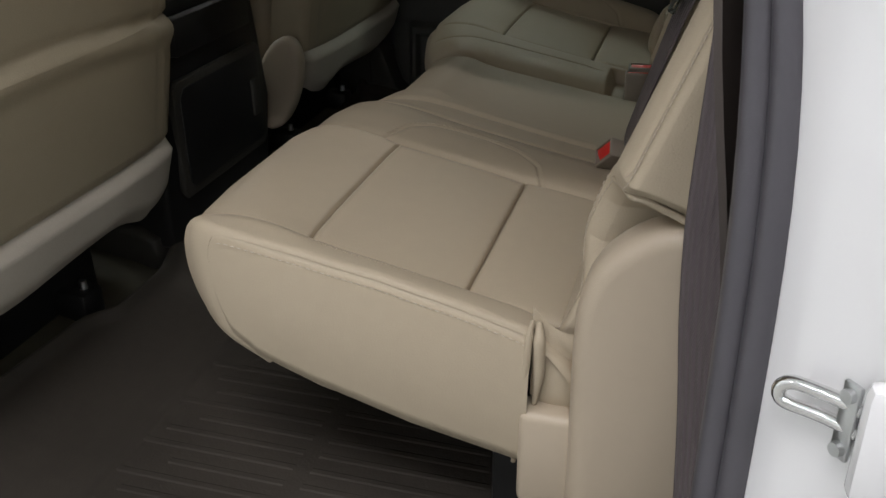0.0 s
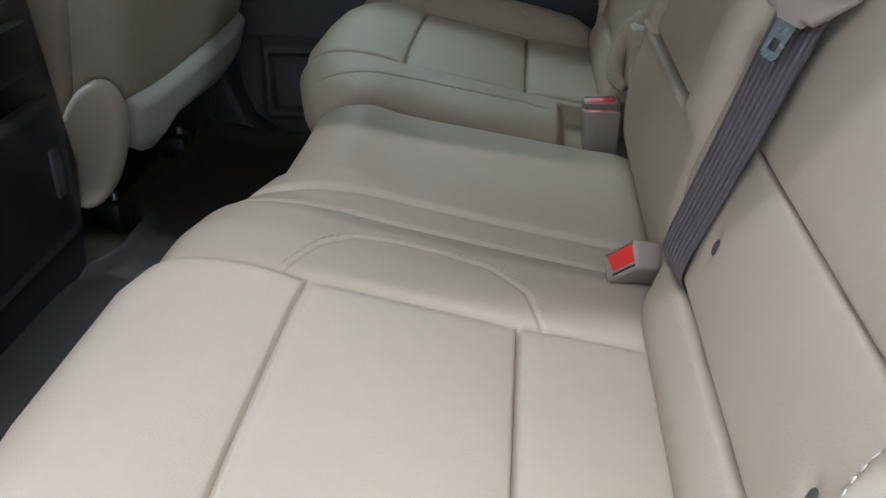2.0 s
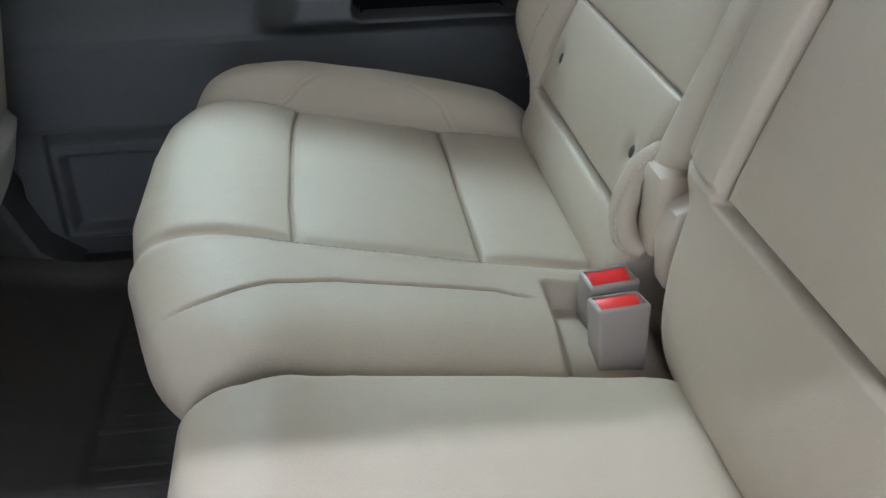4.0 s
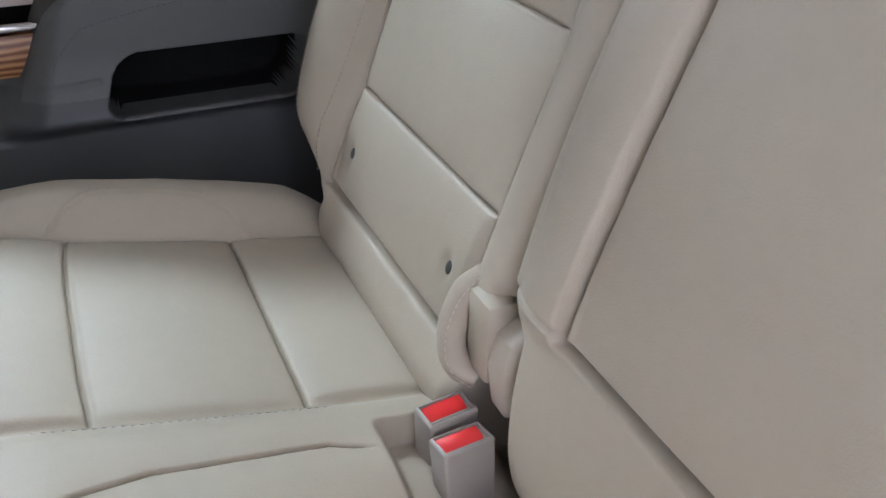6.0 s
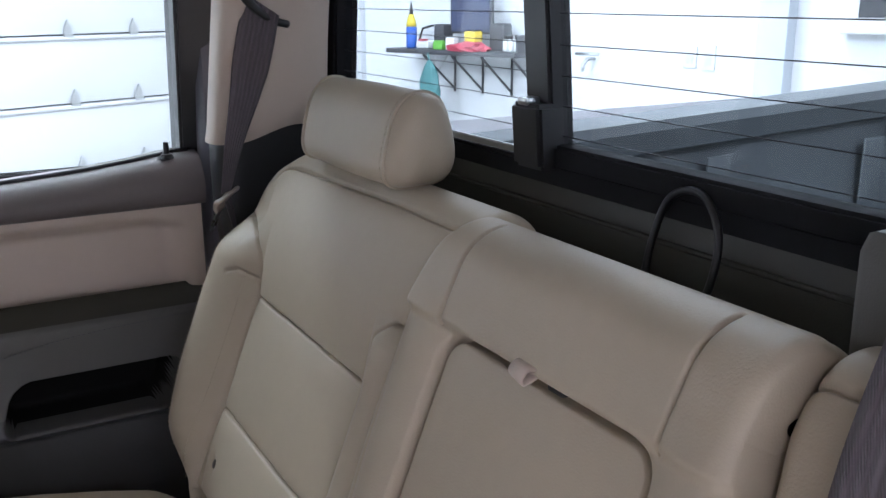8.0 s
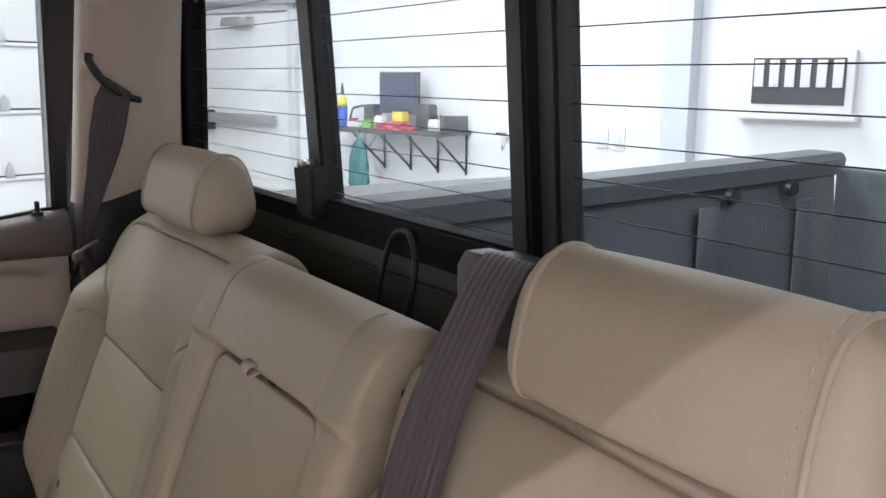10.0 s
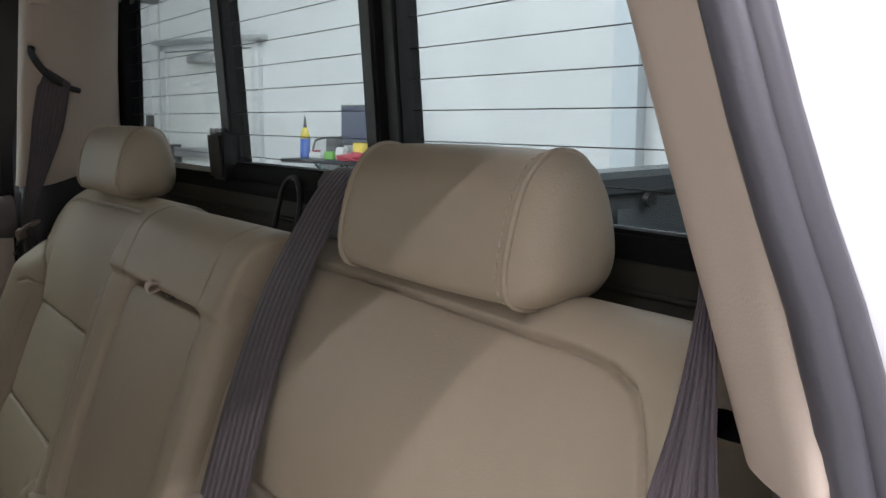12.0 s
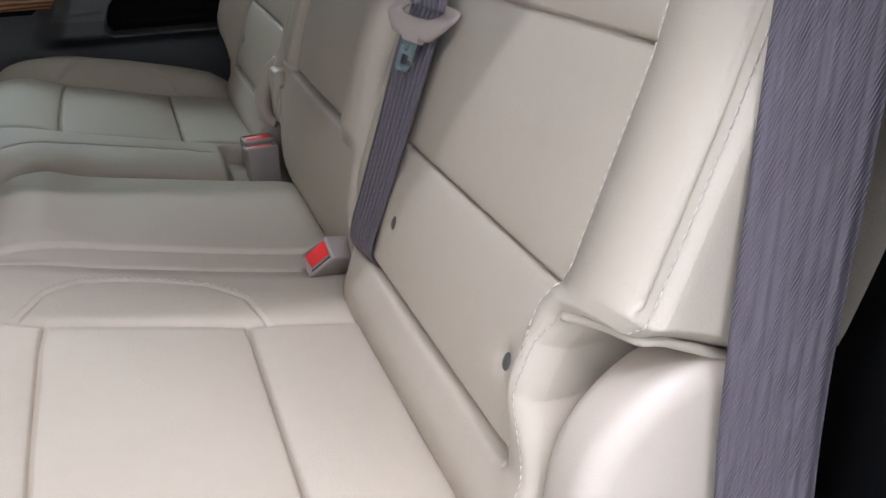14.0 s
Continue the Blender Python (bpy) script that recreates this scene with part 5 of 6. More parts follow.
# ---- front seats and console ----
def build_front_seat(sgn, label):
    t = thing("front_seat", (-0.75, sgn * 0.46, 0.02), label, "seat", "front seats")
    # back face: lateral a from the inner to the outer edge, height z
    na, nz_ = 70, 120
    f_, z_ = np.meshgrid(np.linspace(-1, 1, na), np.linspace(0.186, 0.98, nz_), indexing="ij")
    half = np.interp(z_, [0.16, 0.26, 0.4, 0.7, 0.98], [0.225, 0.255, 0.262, 0.255, 0.20])
    mid = 0.462
    a = mid + f_ * half
    e = np.abs(f_)
    x = -0.605 + 0.17 * (z_ - 0.25) + 0.0 * a
    x = x + 0.018 * (1 - e ** 4)
    x = x - 0.06 * np.clip((e - 0.93) / 0.07, 0, 1) ** 2
    # soft pocket: its top edge is a double fold, its foot a loose pale flap
    zt = 0.424 + 0.012 * np.cos(f_ * 2.2)
    x = x + 0.008 * sstep(0.0, -0.010, z_ - zt) + 0.004 * np.exp(-((z_ - zt + 0.020) / 0.010) ** 2) + crease(z_ - zt - 0.001, 0.005, 0.0035) + crease(z_ - zt + 0.040, 0.0012, 0.006)
    zf = 0.257 + 0.0 * f_
    x = x + 0.010 * sstep(0.002, -0.012, z_ - zf) + 0.0012 * np.sin(a * 34 + 1) * sstep(0.0, -0.05, z_ - zf) + crease(z_ - zf, 0.006, 0.004)
    x = x + crease(np.abs(e - 0.90), 0.006, 0.012) * sstep(zf, zf + 0.01, z_)
    x = x + (crease(e - 0.80, 0.004, 0.0035) + crease(e - 0.70, 0.0025, 0.003)) * sstep(zf, zf + 0.008, z_)
    x = x - 0.014 * sstep(0.205, 0.186, z_)
    P = np.stack([x, sgn * a, z_ + sstep(0.25, 0.186, z_) * (0.022 * np.clip((e - 0.86) / 0.14, 0, 1) ** 2 - 0.014 * np.exp(-((f_ + 0.72) / 0.16) ** 2) + 0.004 * np.sin(a * 21))], axis=-1)
    zc = (z_[:-1, :-1] + z_[1:, 1:]) / 2
    lab = np.full((na - 1, nz_ - 1), "back_panel", dtype=object)
    lab[zc < 0.422] = "map_pocket"
    lab[zc < (zf[:-1, :-1] + zf[1:, 1:]) / 2] = "lower_flap"
    grid_parts(P, lab, LEATHER_SHADED, t, mats={"lower_flap": FABRIC_PALE}, labelled={"lower_flap": "pale vinyl lower flap", "map_pocket": "tan leather map pocket"})
    # padded sides of the backrest and the seat cushion
    for s in (-1, 1):
        o = prism_bm([(-0.665 + 0.17 * (z - 0.25), z) for z in np.linspace(0.19, 0.96, 14)] + [(-0.78 + 0.17 * (z - 0.25), z) for z in np.linspace(0.96, 0.19, 14)],
                     "y", sgn * mid + s * 0.205 - 0.05, sgn * mid + s * 0.205 + 0.05, 0.03, 4)
        part("side_bolster", o, LEATHER, t)
    part("seat_cushion", box_bm((-1.22, sgn * mid - 0.25, 0.16), (-0.70, sgn * mid + 0.25, 0.30), 0.04, 4), LEATHER, t)
    part("seat_base", box_bm((-1.15, sgn * mid - 0.21, 0.02), (-0.72, sgn * mid + 0.21, 0.16), 0.01), BLACK, t, "black seat base and rails")
    # hinge cover on the inner side: an oval tan shield
    oval = [(-0.632 + 0.042 * math.cos(q) + 0.02 * math.sin(q), 0.215 + (0.078 if math.sin(q) > 0 else 0.088) * math.sin(q)) for q in np.linspace(0, 2 * math.pi, 28, endpoint=False)]
    if sgn > 0:
        part("hinge_cover", prism_bm(oval, "y", min(sgn * 0.176, sgn * 0.206), max(sgn * 0.176, sgn * 0.206), 0.010, 3), TRIM_TAN, t, "tan plastic hinge cover")
    for dx in (-0.13, 0.14):
        part("rail_foot", box_bm((-0.735, sgn * mid + dx - 0.022, 0.02), (-0.675, sgn * mid + dx + 0.022, 0.072), 0.010), BLACK, t, "dark seat rail foot")
        bm = bmesh.new()
        bmesh.ops.create_cone(bm, segments=12, radius1=0.006, radius2=0.005, depth=0.012, cap_ends=True)
        bmesh.ops.translate(bm, verts=bm.verts, vec=(-0.69, sgn * mid + dx, 0.077))
        part("rail_bolt", bm, STEEL, t, "dark steel rail bolt")
    return t


build_front_seat(-1, "tan leather driver seat seen from behind with map pocket")
build_front_seat(1, "tan leather passenger seat seen from behind with map pocket")

console = thing("centre_console", (-0.80, 0, 0.04), "black plastic centre console with open rear bin", "console")
part("body", prism_bm([(-0.655, 0.055), (-0.640, 0.20), (-0.66, 0.40), (-0.70, 0.43), (-1.3, 0.43), (-1.3, 0.05)], "y", -0.165, 0.165, 0.012, 3), BLACK, console)
part("lower_skirt", prism_bm([(-0.69, 0.02), (-0.668, 0.03), (-0.670, 0.075), (-0.70, 0.09), (-1.2, 0.09), (-1.2, 0.02)], "y", -0.178, 0.178, 0.012, 3), CHAR, console, "grey moulded console skirt")
part("bin_rim", prism_bm([(-0.125, 0.125), (0.125, 0.125), (0.135, 0.14), (0.135, 0.285), (0.12, 0.30), (-0.12, 0.30), (-0.135, 0.285), (-0.135, 0.14)], "x", -0.648, -0.634, 0.006), CHAR, console, "charcoal bin surround")
part("bin_recess", prism_bm([(-0.112, 0.140), (0.112, 0.140), (0.12, 0.15), (0.12, 0.275), (0.108, 0.288), (-0.108, 0.288), (-0.12, 0.275), (-0.12, 0.15)], "x", -0.640, -0.6325, 0.002), BLACK, console, "black open bin")
part("vent", box_bm((-0.655, -0.11, 0.33), (-0.634, 0.11, 0.385), 0.006), BLACK, console, "black rear air vent")
part("socket_cover", box_bm((-0.640, 0.085, 0.185), (-0.628, 0.105, 0.245), 0.003), CHAR, console, "grey socket cover")


# ---- seat belts, buckles, seat hardware ----
def ribbon(name, mid, across, width, mat, parent, label="", n=110, thick=0.0014, ripple=0.0):
    m = smooth_line(mid, n)
    w = smooth_line(across, n)
    w /= np.linalg.norm(w, axis=1)[:, None]
    tan = np.gradient(m, axis=0)
    tan /= np.linalg.norm(tan, axis=1)[:, None]
    nor = np.cross(w, tan)
    nor /= np.linalg.norm(nor, axis=1)[:, None]
    s = np.concatenate([[0], np.cumsum(np.linalg.norm(np.diff(m, axis=0), axis=1))])
    ww = np.full(n, width) if np.isscalar(width) else np.interp(np.linspace(0, 1, n), np.linspace(0, 1, len(width)), width)
    k = 9 if not ripple else 41
    verts, uvs, faces = [], [], []
    for side in (1, -1):
        for i in range(n):
            for j in range(k):
                f = j / (k - 1)
                e = 0.5 if j in (0, k - 1) else 1.0
                rip = ripple * min(1.0, (n - 1 - i) / (0.16 * n)) * math.sin(f * 2 * math.pi * 6.0) * (1 - abs(2 * f - 1) ** 4)
                verts.append(m[i] + w[i] * (f - 0.5) * ww[i] + nor[i] * (side * thick / 2 * e + rip))
                uvs.append((f, s[i]))
    o = n * k
    for i in range(n - 1):
        for j in range(k - 1):
            a, b, c, d = i * k + j, i * k + j + 1, (i + 1) * k + j + 1, (i + 1) * k + j
            faces.append((a, b, c, d))
            faces.append((o + d, o + c, o + b, o + a))
        for j in (0, k - 1):
            a, d = i * k + j, (i + 1) * k + j
            faces.append((a, d, o + d, o + a) if j == 0 else (d, a, o + a, o + d))
    return mesh_part(name, verts, faces, mat, parent, label, uvs=uvs)


def latch_plate(parent, at, ax, down, width=0.074, tongue=0.034, aside=0.0, slot=0.0):
    """A tan sleeve across the belt with a bright slotted tongue. ax: along the sleeve, down: towards the tongue's tip."""
    ax, down = Vector(ax).normalized(), Vector(down).normalized()
    nor = ax.cross(down).normalized()
    down = nor.cross(ax).normalized()
    m = Matrix.Translation(at) @ Matrix((ax, down, nor)).transposed().to_4x4()
    hw = width / 2
    # a ring: the strap comes down over the upper bar, dips through the slot and leaves behind the lower bar
    rim = smooth_line([(-hw, -0.008), (-hw * 0.84, -0.0135), (0, -0.0145), (hw * 0.84, -0.0135), (hw, -0.008), (hw * 0.94, 0.002), (hw * 0.66, 0.013), (0.45 * hw, 0.0168), (-0.45 * hw, 0.0168),
                       (-hw * 0.66, 0.013), (-hw * 0.94, 0.002)], 48, True)
    sw = hw * 0.52
    hole = smooth_line([(-sw, -0.006), (-sw * 0.9, -0.0085), (0, -0.009), (sw * 0.9, -0.0085), (sw, -0.006), (sw * 0.9, -0.0005), (0, 0.001), (-sw * 0.9, -0.0005)], 48, True)
    rim, hole = rim[:48], hole[:48] + np.array([slot, 0.0])
    v, f = [], []
    for k in range(12):
        q = 2 * math.pi * (k + 0.5) / 12
        for a, b in zip(rim, hole):
            c, e = (a + b) / 2, (a - b) / 2
            cq = math.copysign(abs(math.cos(q)) ** 0.6, math.cos(q))
            sq = math.copysign(abs(math.sin(q)) ** 0.6, math.sin(q))
            y = c[1] + e[1] * cq
            low = sstep(-0.010, 0.002, np.array(c[1]))
            z = (0.0024 + 0.0014 * low) * sq + 0.0035 * low - 0.005 * (1 - low)
            v.append(m @ Vector((c[0] + e[0] * cq, y, float(z))))
    for k in range(12):
        for i in range(48):
            f.append((k * 48 + i, k * 48 + (i + 1) % 48, ((k + 1) % 12) * 48 + (i + 1) % 48, ((k + 1) % 12) * 48 + i))
    sleeve = mesh_part("sleeve", v, f, SLEEVE, parent, "pale tan plastic sleeve")
    bm = bmesh.new()
    rings = []
    for y, w, z0, z1 in ((0.008, 0.0160, 0.0000, 0.0074), (0.0150, 0.0128, 0.0002, 0.0070), (0.0185, 0.0112, 0.0004, 0.0058), (0.0200, 0.0100, 0.0012, 0.0050)):
        rings.append([bm.verts.new((x + aside * (0.55 + 0.45 * (y - 0.008) / 0.012), y, z)) for x, z in ((-w, z0), (-w, (z0 + z1) / 2), (-w * 0.86, z1), (w * 0.86, z1), (w, (z0 + z1) / 2), (w, z0))])
    for a, b in zip(rings[:-1], rings[1:]):
        for i in range(6):
            bm.faces.new((a[i], a[(i + 1) % 6], b[(i + 1) % 6], b[i]))
    bm.faces.new(rings[-1])
    bmesh.ops.recalc_face_normals(bm, faces=bm.faces)
    bmesh.ops.transform(bm, matrix=m, verts=bm.verts)
    part("neck", bm, SLEEVE, sleeve)
    bm = bmesh.new()
    e_ = 0.021 + tongue
    o_ = [(-0.0092, 0.017), (0.0092, 0.017), (0.0082, e_ - 0.006)] + [(s_ * (0.0082 - 0.004 * (1 - math.cos(q))), e_ - 0.004 * (1 - math.sin(q))) for s_, qs in ((1, (0.3, 0.8, 1.2, 1.57)), (-1, (1.57, 1.2, 0.8, 0.3))) for q in qs] + [(-0.0082, e_ - 0.006)]
    i_ = [(-0.0038, e_ - 0.0125), (0.0038, e_ - 0.0125), (0.0038, e_ - 0.0050), (-0.0038, e_ - 0.0050)]
    o_, i_ = [(x + aside, y) for x, y in o_], [(x + aside, y) for x, y in i_]
    rg = []
    for z in (0.0020, 0.0042):
        rg.append(([bm.verts.new((x, y, z)) for x, y in o_], [bm.verts.new((x, y, z)) for x, y in i_]))
        eds = [bm.edges.new((rg[-1][0][i], rg[-1][0][(i + 1) % len(o_)])) for i in range(len(o_))] + [bm.edges.new((rg[-1][1][i], rg[-1][1][(i + 1) % 4])) for i in range(4)]
        bmesh.ops.triangle_fill(bm, edges=eds, use_beauty=True)
    for i in range(len(o_)):
        bm.faces.new((rg[0][0][i], rg[0][0][(i + 1) % len(o_)], rg[1][0][(i + 1) % len(o_)], rg[1][0][i]))
    for i in range(4):
        bm.faces.new((rg[0][1][i], rg[1][1][i], rg[1][1][(i + 1) % 4], rg[0][1][(i + 1) % 4]))
    bmesh.ops.transform(bm, matrix=m, verts=bm.verts)
    part("tongue", bm, TONGUE, sleeve, "bright steel tongue with a slot", smooth=False)


belt_n = thing("seat_belt", (0.06, -0.70, 0.02), "dark grey-mauve webbing seat belt hanging beside the open door", "seat belt", "rear seat belts")
ribbon("upper_strap", [(0.140, -0.606, 0.858), (0.116, -0.640, 0.770), (0.097, -0.655, 0.705), (0.080, -0.664, 0.662), (0.073, -0.668, 0.645), (0.0725, -0.666, 0.634)],
       [(0.75, 0.10, -0.50), (0.85, -0.15, -0.25), (0.75, -0.6, -0.05), (0.62, -0.78, 0.0), (0.58, -0.81, 0.0), (0.58, -0.81, 0.0)], [0.010, 0.004, 0.004, 0.007, 0.017, 0.033], WEBBING, belt_n, ripple=0.0006)
ribbon("lower_strap", [(0.084, -0.664, 0.636), (0.089, -0.658, 0.605), (0.092, -0.653, 0.550), (0.092, -0.651, 0.420), (0.094, -0.651, 0.340), (0.100, -0.655, 0.250), (0.104, -0.668, 0.150), (0.108, -0.70, 0.03)],
       [(0.62, -0.78, 0), (0.70, -0.71, 0), (0.84, -0.54, 0), (0.86, -0.51, 0), (0.80, -0.60, 0), (0.48, -0.88, 0), (0.45, -0.9, 0), (0.45, -0.9, 0)], 0.0465, WEBBING, belt_n)
latch_plate(belt_n, (0.0775, -0.667, 0.634), (-0.55, 0.83, -0.09), (-0.30, -0.16, -0.94), 0.060, 0.021, 0.0115, 0.0025)
part("anchor", box_bm((0.085, -0.72, 0.018), (0.125, -0.682, 0.06), 0.006), CHAR, belt_n, "dark floor anchor")
tube("belt_stop", [(0.104, -0.672, 0.590), (0.108, -0.676, 0.590)], 0.0035, BLACK, belt_n, "black belt stop button", sides=10)

belt_f = thing("seat_belt", (0.10, 0.72, 0.02), "dark grey webbing seat belt hanging behind the far door", "seat belt", "rear seat belts")
ribbon("upper_strap", [(0.140, 0.616, 0.858), (0.126, 0.650, 0.757), (0.109, 0.664, 0.682), (0.099, 0.672, 0.628)],
       [(0.75, -0.10, -0.50), (0.85, -0.05, -0.30), (0.8, 0.3, -0.1), (0.65, 0.6, 0.0)], [0.048, 0.047, 0.034, 0.024], WEBBING, belt_f)
ribbon("lower_strap", [(0.101, 0.676, 0.622), (0.118, 0.700, 0.55), (0.120, 0.715, 0.40), (0.12, 0.72, 0.20), (0.11, 0.722, 0.03)],
       [(0.55, 0.8, 0), (0.5, 0.85, 0), (0.5, 0.85, 0), (0.8, 0.3, 0), (0.9, 0, 0)], [0.026, 0.046], WEBBING, belt_f)
latch_plate(belt_f, (0.097, 0.670, 0.620), (0.62, 0.75, 0.12), (-0.50, 0.0, -0.87), 0.050, 0.028)
part("anchor", box_bm((0.08, 0.705, 0.018), (0.14, 0.735, 0.06), 0.006), CHAR, belt_f, "dark floor anchor")

belt_m = thing("seat_belt", (0.05, -0.26, 0.28), "dark grey-mauve webbing middle seat belt across the backrest", "seat belt", "rear seat belts")
A_ = (-0.32, 0.94, 0.06)
ribbon("upper_strap", [(0.212, -0.206, 0.735), (0.197, -0.212, 0.7505), (0.178, -0.220, 0.740), (0.156, -0.228, 0.716), (0.119, -0.236, 0.658), (0.086, -0.247, 0.586), (0.0560, -0.262, 0.509)],
       [(-0.05, 0.99, 0.03), (-0.1, 0.99, 0.03), (-0.15, 0.98, 0.04), (-0.2, 0.97, 0.04), (-0.3, 0.95, 0.06), A_, A_], 0.047, WEBBING, belt_m)
ribbon("lower_strap", [(0.0615, -0.261, 0.508), (0.047, -0.260, 0.476), (0.026, -0.256, 0.410), (0.008, -0.248, 0.350), (0.000, -0.243, 0.322), (-0.001, -0.241, 0.305), (0.012, -0.240, 0.290), (0.030, -0.240, 0.282)],
       [A_, A_, (-0.30, 0.95, 0.05), (-0.24, 0.97, 0.05), (-0.20, 0.98, 0), (-0.15, 0.99, 0), (-0.1, 0.99, 0)], 0.046, WEBBING, belt_m)
latch_plate(belt_m, (0.0515, -0.265, 0.502), (-0.36, 0.92, 0.09), (-0.40, -0.04, -0.91), 0.074, 0.022, -0.002)

guide_m = thing("belt_guide", (0.18, -0.232, 0.69), "taupe plastic belt guide on top of the backrest", "belt guide")
part("housing", prism_bm([(0.188, 0.672), (0.187, 0.738), (0.194, 0.748), (0.214, 0.748), (0.232, 0.735), (0.238, 0.672)], "y", -0.244, -0.158, 0.006), GUIDE, guide_m)
part("slot", box_bm((0.196, -0.238, 0.742), (0.220, -0.186, 0.7495), 0.002), BLACK, guide_m, "black slot")


def buckle(at, yaw, tilt, roll, half, length, label):
    """A tan block with a red push button in its end; its length runs along local z."""
    t = thing("belt_buckle", at, label, "belt buckle", "belt buckles")
    m = pose(*at, 0, 0, yaw) @ pose(0, 0, 0, 0, tilt, 0) @ pose(0, 0, 0, 0, 0, roll) @ Matrix.Diagonal((half[0] / 0.0135, half[1] / 0.0215, 1, 1))
    bm = box_bm((-0.0135, -0.0215, -length), (0.0135, 0.0215, 0.0), 0.003, 3)
    top = max(bm.faces, key=lambda q: q.normal.z * q.calc_area() if q.calc_center_median().z > -0.001 else 0)
    bmesh.ops.inset_individual(bm, faces=[top], thickness=0.0008)
    bmesh.ops.translate(bm, verts=top.verts, vec=(0, 0, -0.005))
    for v in bm.verts:
        if v.co.z < -length * 0.5:
            v.co.x, v.co.y = v.co.x * 0.86, v.co.y * 0.88
    bmesh.ops.transform(bm, matrix=m, verts=bm.verts)
    housing = part("housing", bm, BUCKLE, t)
    push = part("button", prism_bm([(-0.0100, -0.010), (0.0060, -0.010), (0.0060, -0.0060), (0.0, -0.0034), (-0.0056, -0.0018), (-0.0100, -0.0018)], "y", -0.0172, 0.0172, 0.001, 2), RED, t, "bright red push button")
    push.data.transform(Matrix.Translation(-Vector(at)) @ m @ Matrix.Translation(Vector(at)))
    part("slit", box_bm((0.0066, -0.0165, -0.0060), (0.0102, 0.0165, -0.0032), 0.0005, 1, m), BLACK, housing, "black tongue slot")
    return t


buckle((-0.0315, -0.1900, 0.2815), 27, -72.0, -135.8, (0.0120, 0.0195), 0.074, "tan belt buckle with red button lying on the seat")
buckle((-0.023, 0.170, 0.279), -84, -6, 0, (0.0125, 0.0205), 0.075, "tan belt buckle with red button standing in the gap")
buckle((-0.021, 0.201, 0.281), -82, 4, 0, (0.0125, 0.0205), 0.075, "tan belt buckle with red button standing in the gap")

cover = thing("seat_hinge_cover", (0.05, -0.67, 0.02), "smooth tan plastic seat side cover with rounded top", "side cover")
out = smooth_line([(0.002, 0.018), (0.002, 0.18), (0.001, 0.29), (0.006, 0.336), (0.020, 0.364), (0.046, 0.386), (0.074, 0.395), (0.104, 0.395), (0.128, 0.384), (0.134, 0.35)], 44)
part("shell", prism_bm([tuple(p) for p in out] + [(0.134, 0.018)], "y", -0.630, -0.584, 0.015, 5), TRIM_TAN, cover)
part("front_bracket", box_bm((-0.040, -0.618, 0.118), (0.010, -0.585, 0.213), 0.008, 3), TRIM_TAN, cover, "tan bracket cap")
u_, v_ = np.meshgrid(np.linspace(0, 1, 26), np.linspace(0, 1, 34), indexing="ij")
tuck = np.stack([-0.034 + 0.044 * u_, -0.597 - 0.006 * np.sin(np.pi * u_) * np.sin(np.pi * v_ ** 0.8) + 0.004 * np.exp(-((v_ - 0.75 + 0.5 * (u_ - 0.6)) / 0.08) ** 2) * sstep(0.35, 0.7, u_),
                 0.207 + 0.010 * (2 * u_ - 1.1) ** 2 + (0.083 - 0.014 * u_) * v_], axis=-1)
tuck_part = grid_parts(tuck, np.full((25, 33), "tucked_panel", dtype=object), LEATHER, cushion_near)["tucked_panel"]
tube("pleat", smooth_line([(-0.0335, -0.600, 0.291), (-0.0345, -0.608, 0.280), (-0.0355, -0.610, 0.255), (-0.0385, -0.610, 0.228), (-0.0425, -0.607, 0.180), (-0.045, -0.602, 0.150)], 60),
     np.interp(np.linspace(0, 1, 60), [0, 0.15, 0.5, 1], [0.0015, 0.0032, 0.0030, 0.0022]), LEATHER, tuck_part, sides=10)
tube("pleat", smooth_line([(-0.0285, -0.599, 0.290), (-0.0265, -0.606, 0.272), (-0.0260, -0.606, 0.245), (-0.0290, -0.604, 0.215)], 50),
     np.interp(np.linspace(0, 1, 50), [0, 0.2, 0.6, 1], [0.002, 0.0052, 0.0048, 0.002]), LEATHER, tuck_part, sides=10)
bracket = thing("hinge_bracket", (0.02, 0.165, 0.30), "grey-tan plastic hinge cover between the backrests", "hinge cover")
part("cap", prism_bm([(0.010, 0.285), (0.006, 0.318), (0.012, 0.345), (0.03, 0.355), (0.05, 0.355), (0.05, 0.285)], "y", 0.166, 0.196, 0.006, 3), TRIM_TAN, bracket, "tan plastic hinge cap")
ring = smooth_line([(0.020, 0.226, 0.372), (0.008, 0.233, 0.352), (-0.002, 0.232, 0.330), (-0.006, 0.226, 0.312), (-0.003, 0.216, 0.300), (0.006, 0.206, 0.294)], 40)
flap = tube("flap", ring, np.interp(np.linspace(0, 1, 40), [0, 0.2, 0.8, 1], [0.007, 0.0115, 0.0110, 0.006]), LEATHER, bracket, "tan leather loop with stitched edge", sides=16)
stitches("stitching", ring + np.array([-0.0085, -0.0080, 0.001]), flap, STITCH, 0.0036, 0.0020, 0.00045)
part("recess", box_bm((0.004, 0.190, 0.296), (0.034, 0.226, 0.366), 0.008), LEATHER, bracket)

loop = thing("tether_loop", (0.24, 0.045, 0.65), "thin black cable loop standing behind the middle backrest", "tether loop")
ring = smooth_line([(0.226, -0.004, 0.630), (0.232, -0.018, 0.670), (0.240, -0.016, 0.704), (0.247, 0.003, 0.726), (0.250, 0.024, 0.730), (0.250, 0.044, 0.720), (0.247, 0.054, 0.694), (0.240, 0.055, 0.660), (0.232, 0.046, 0.630)], 60)
tube("cable", ring, 0.0030, BLACK, loop, sides=8)


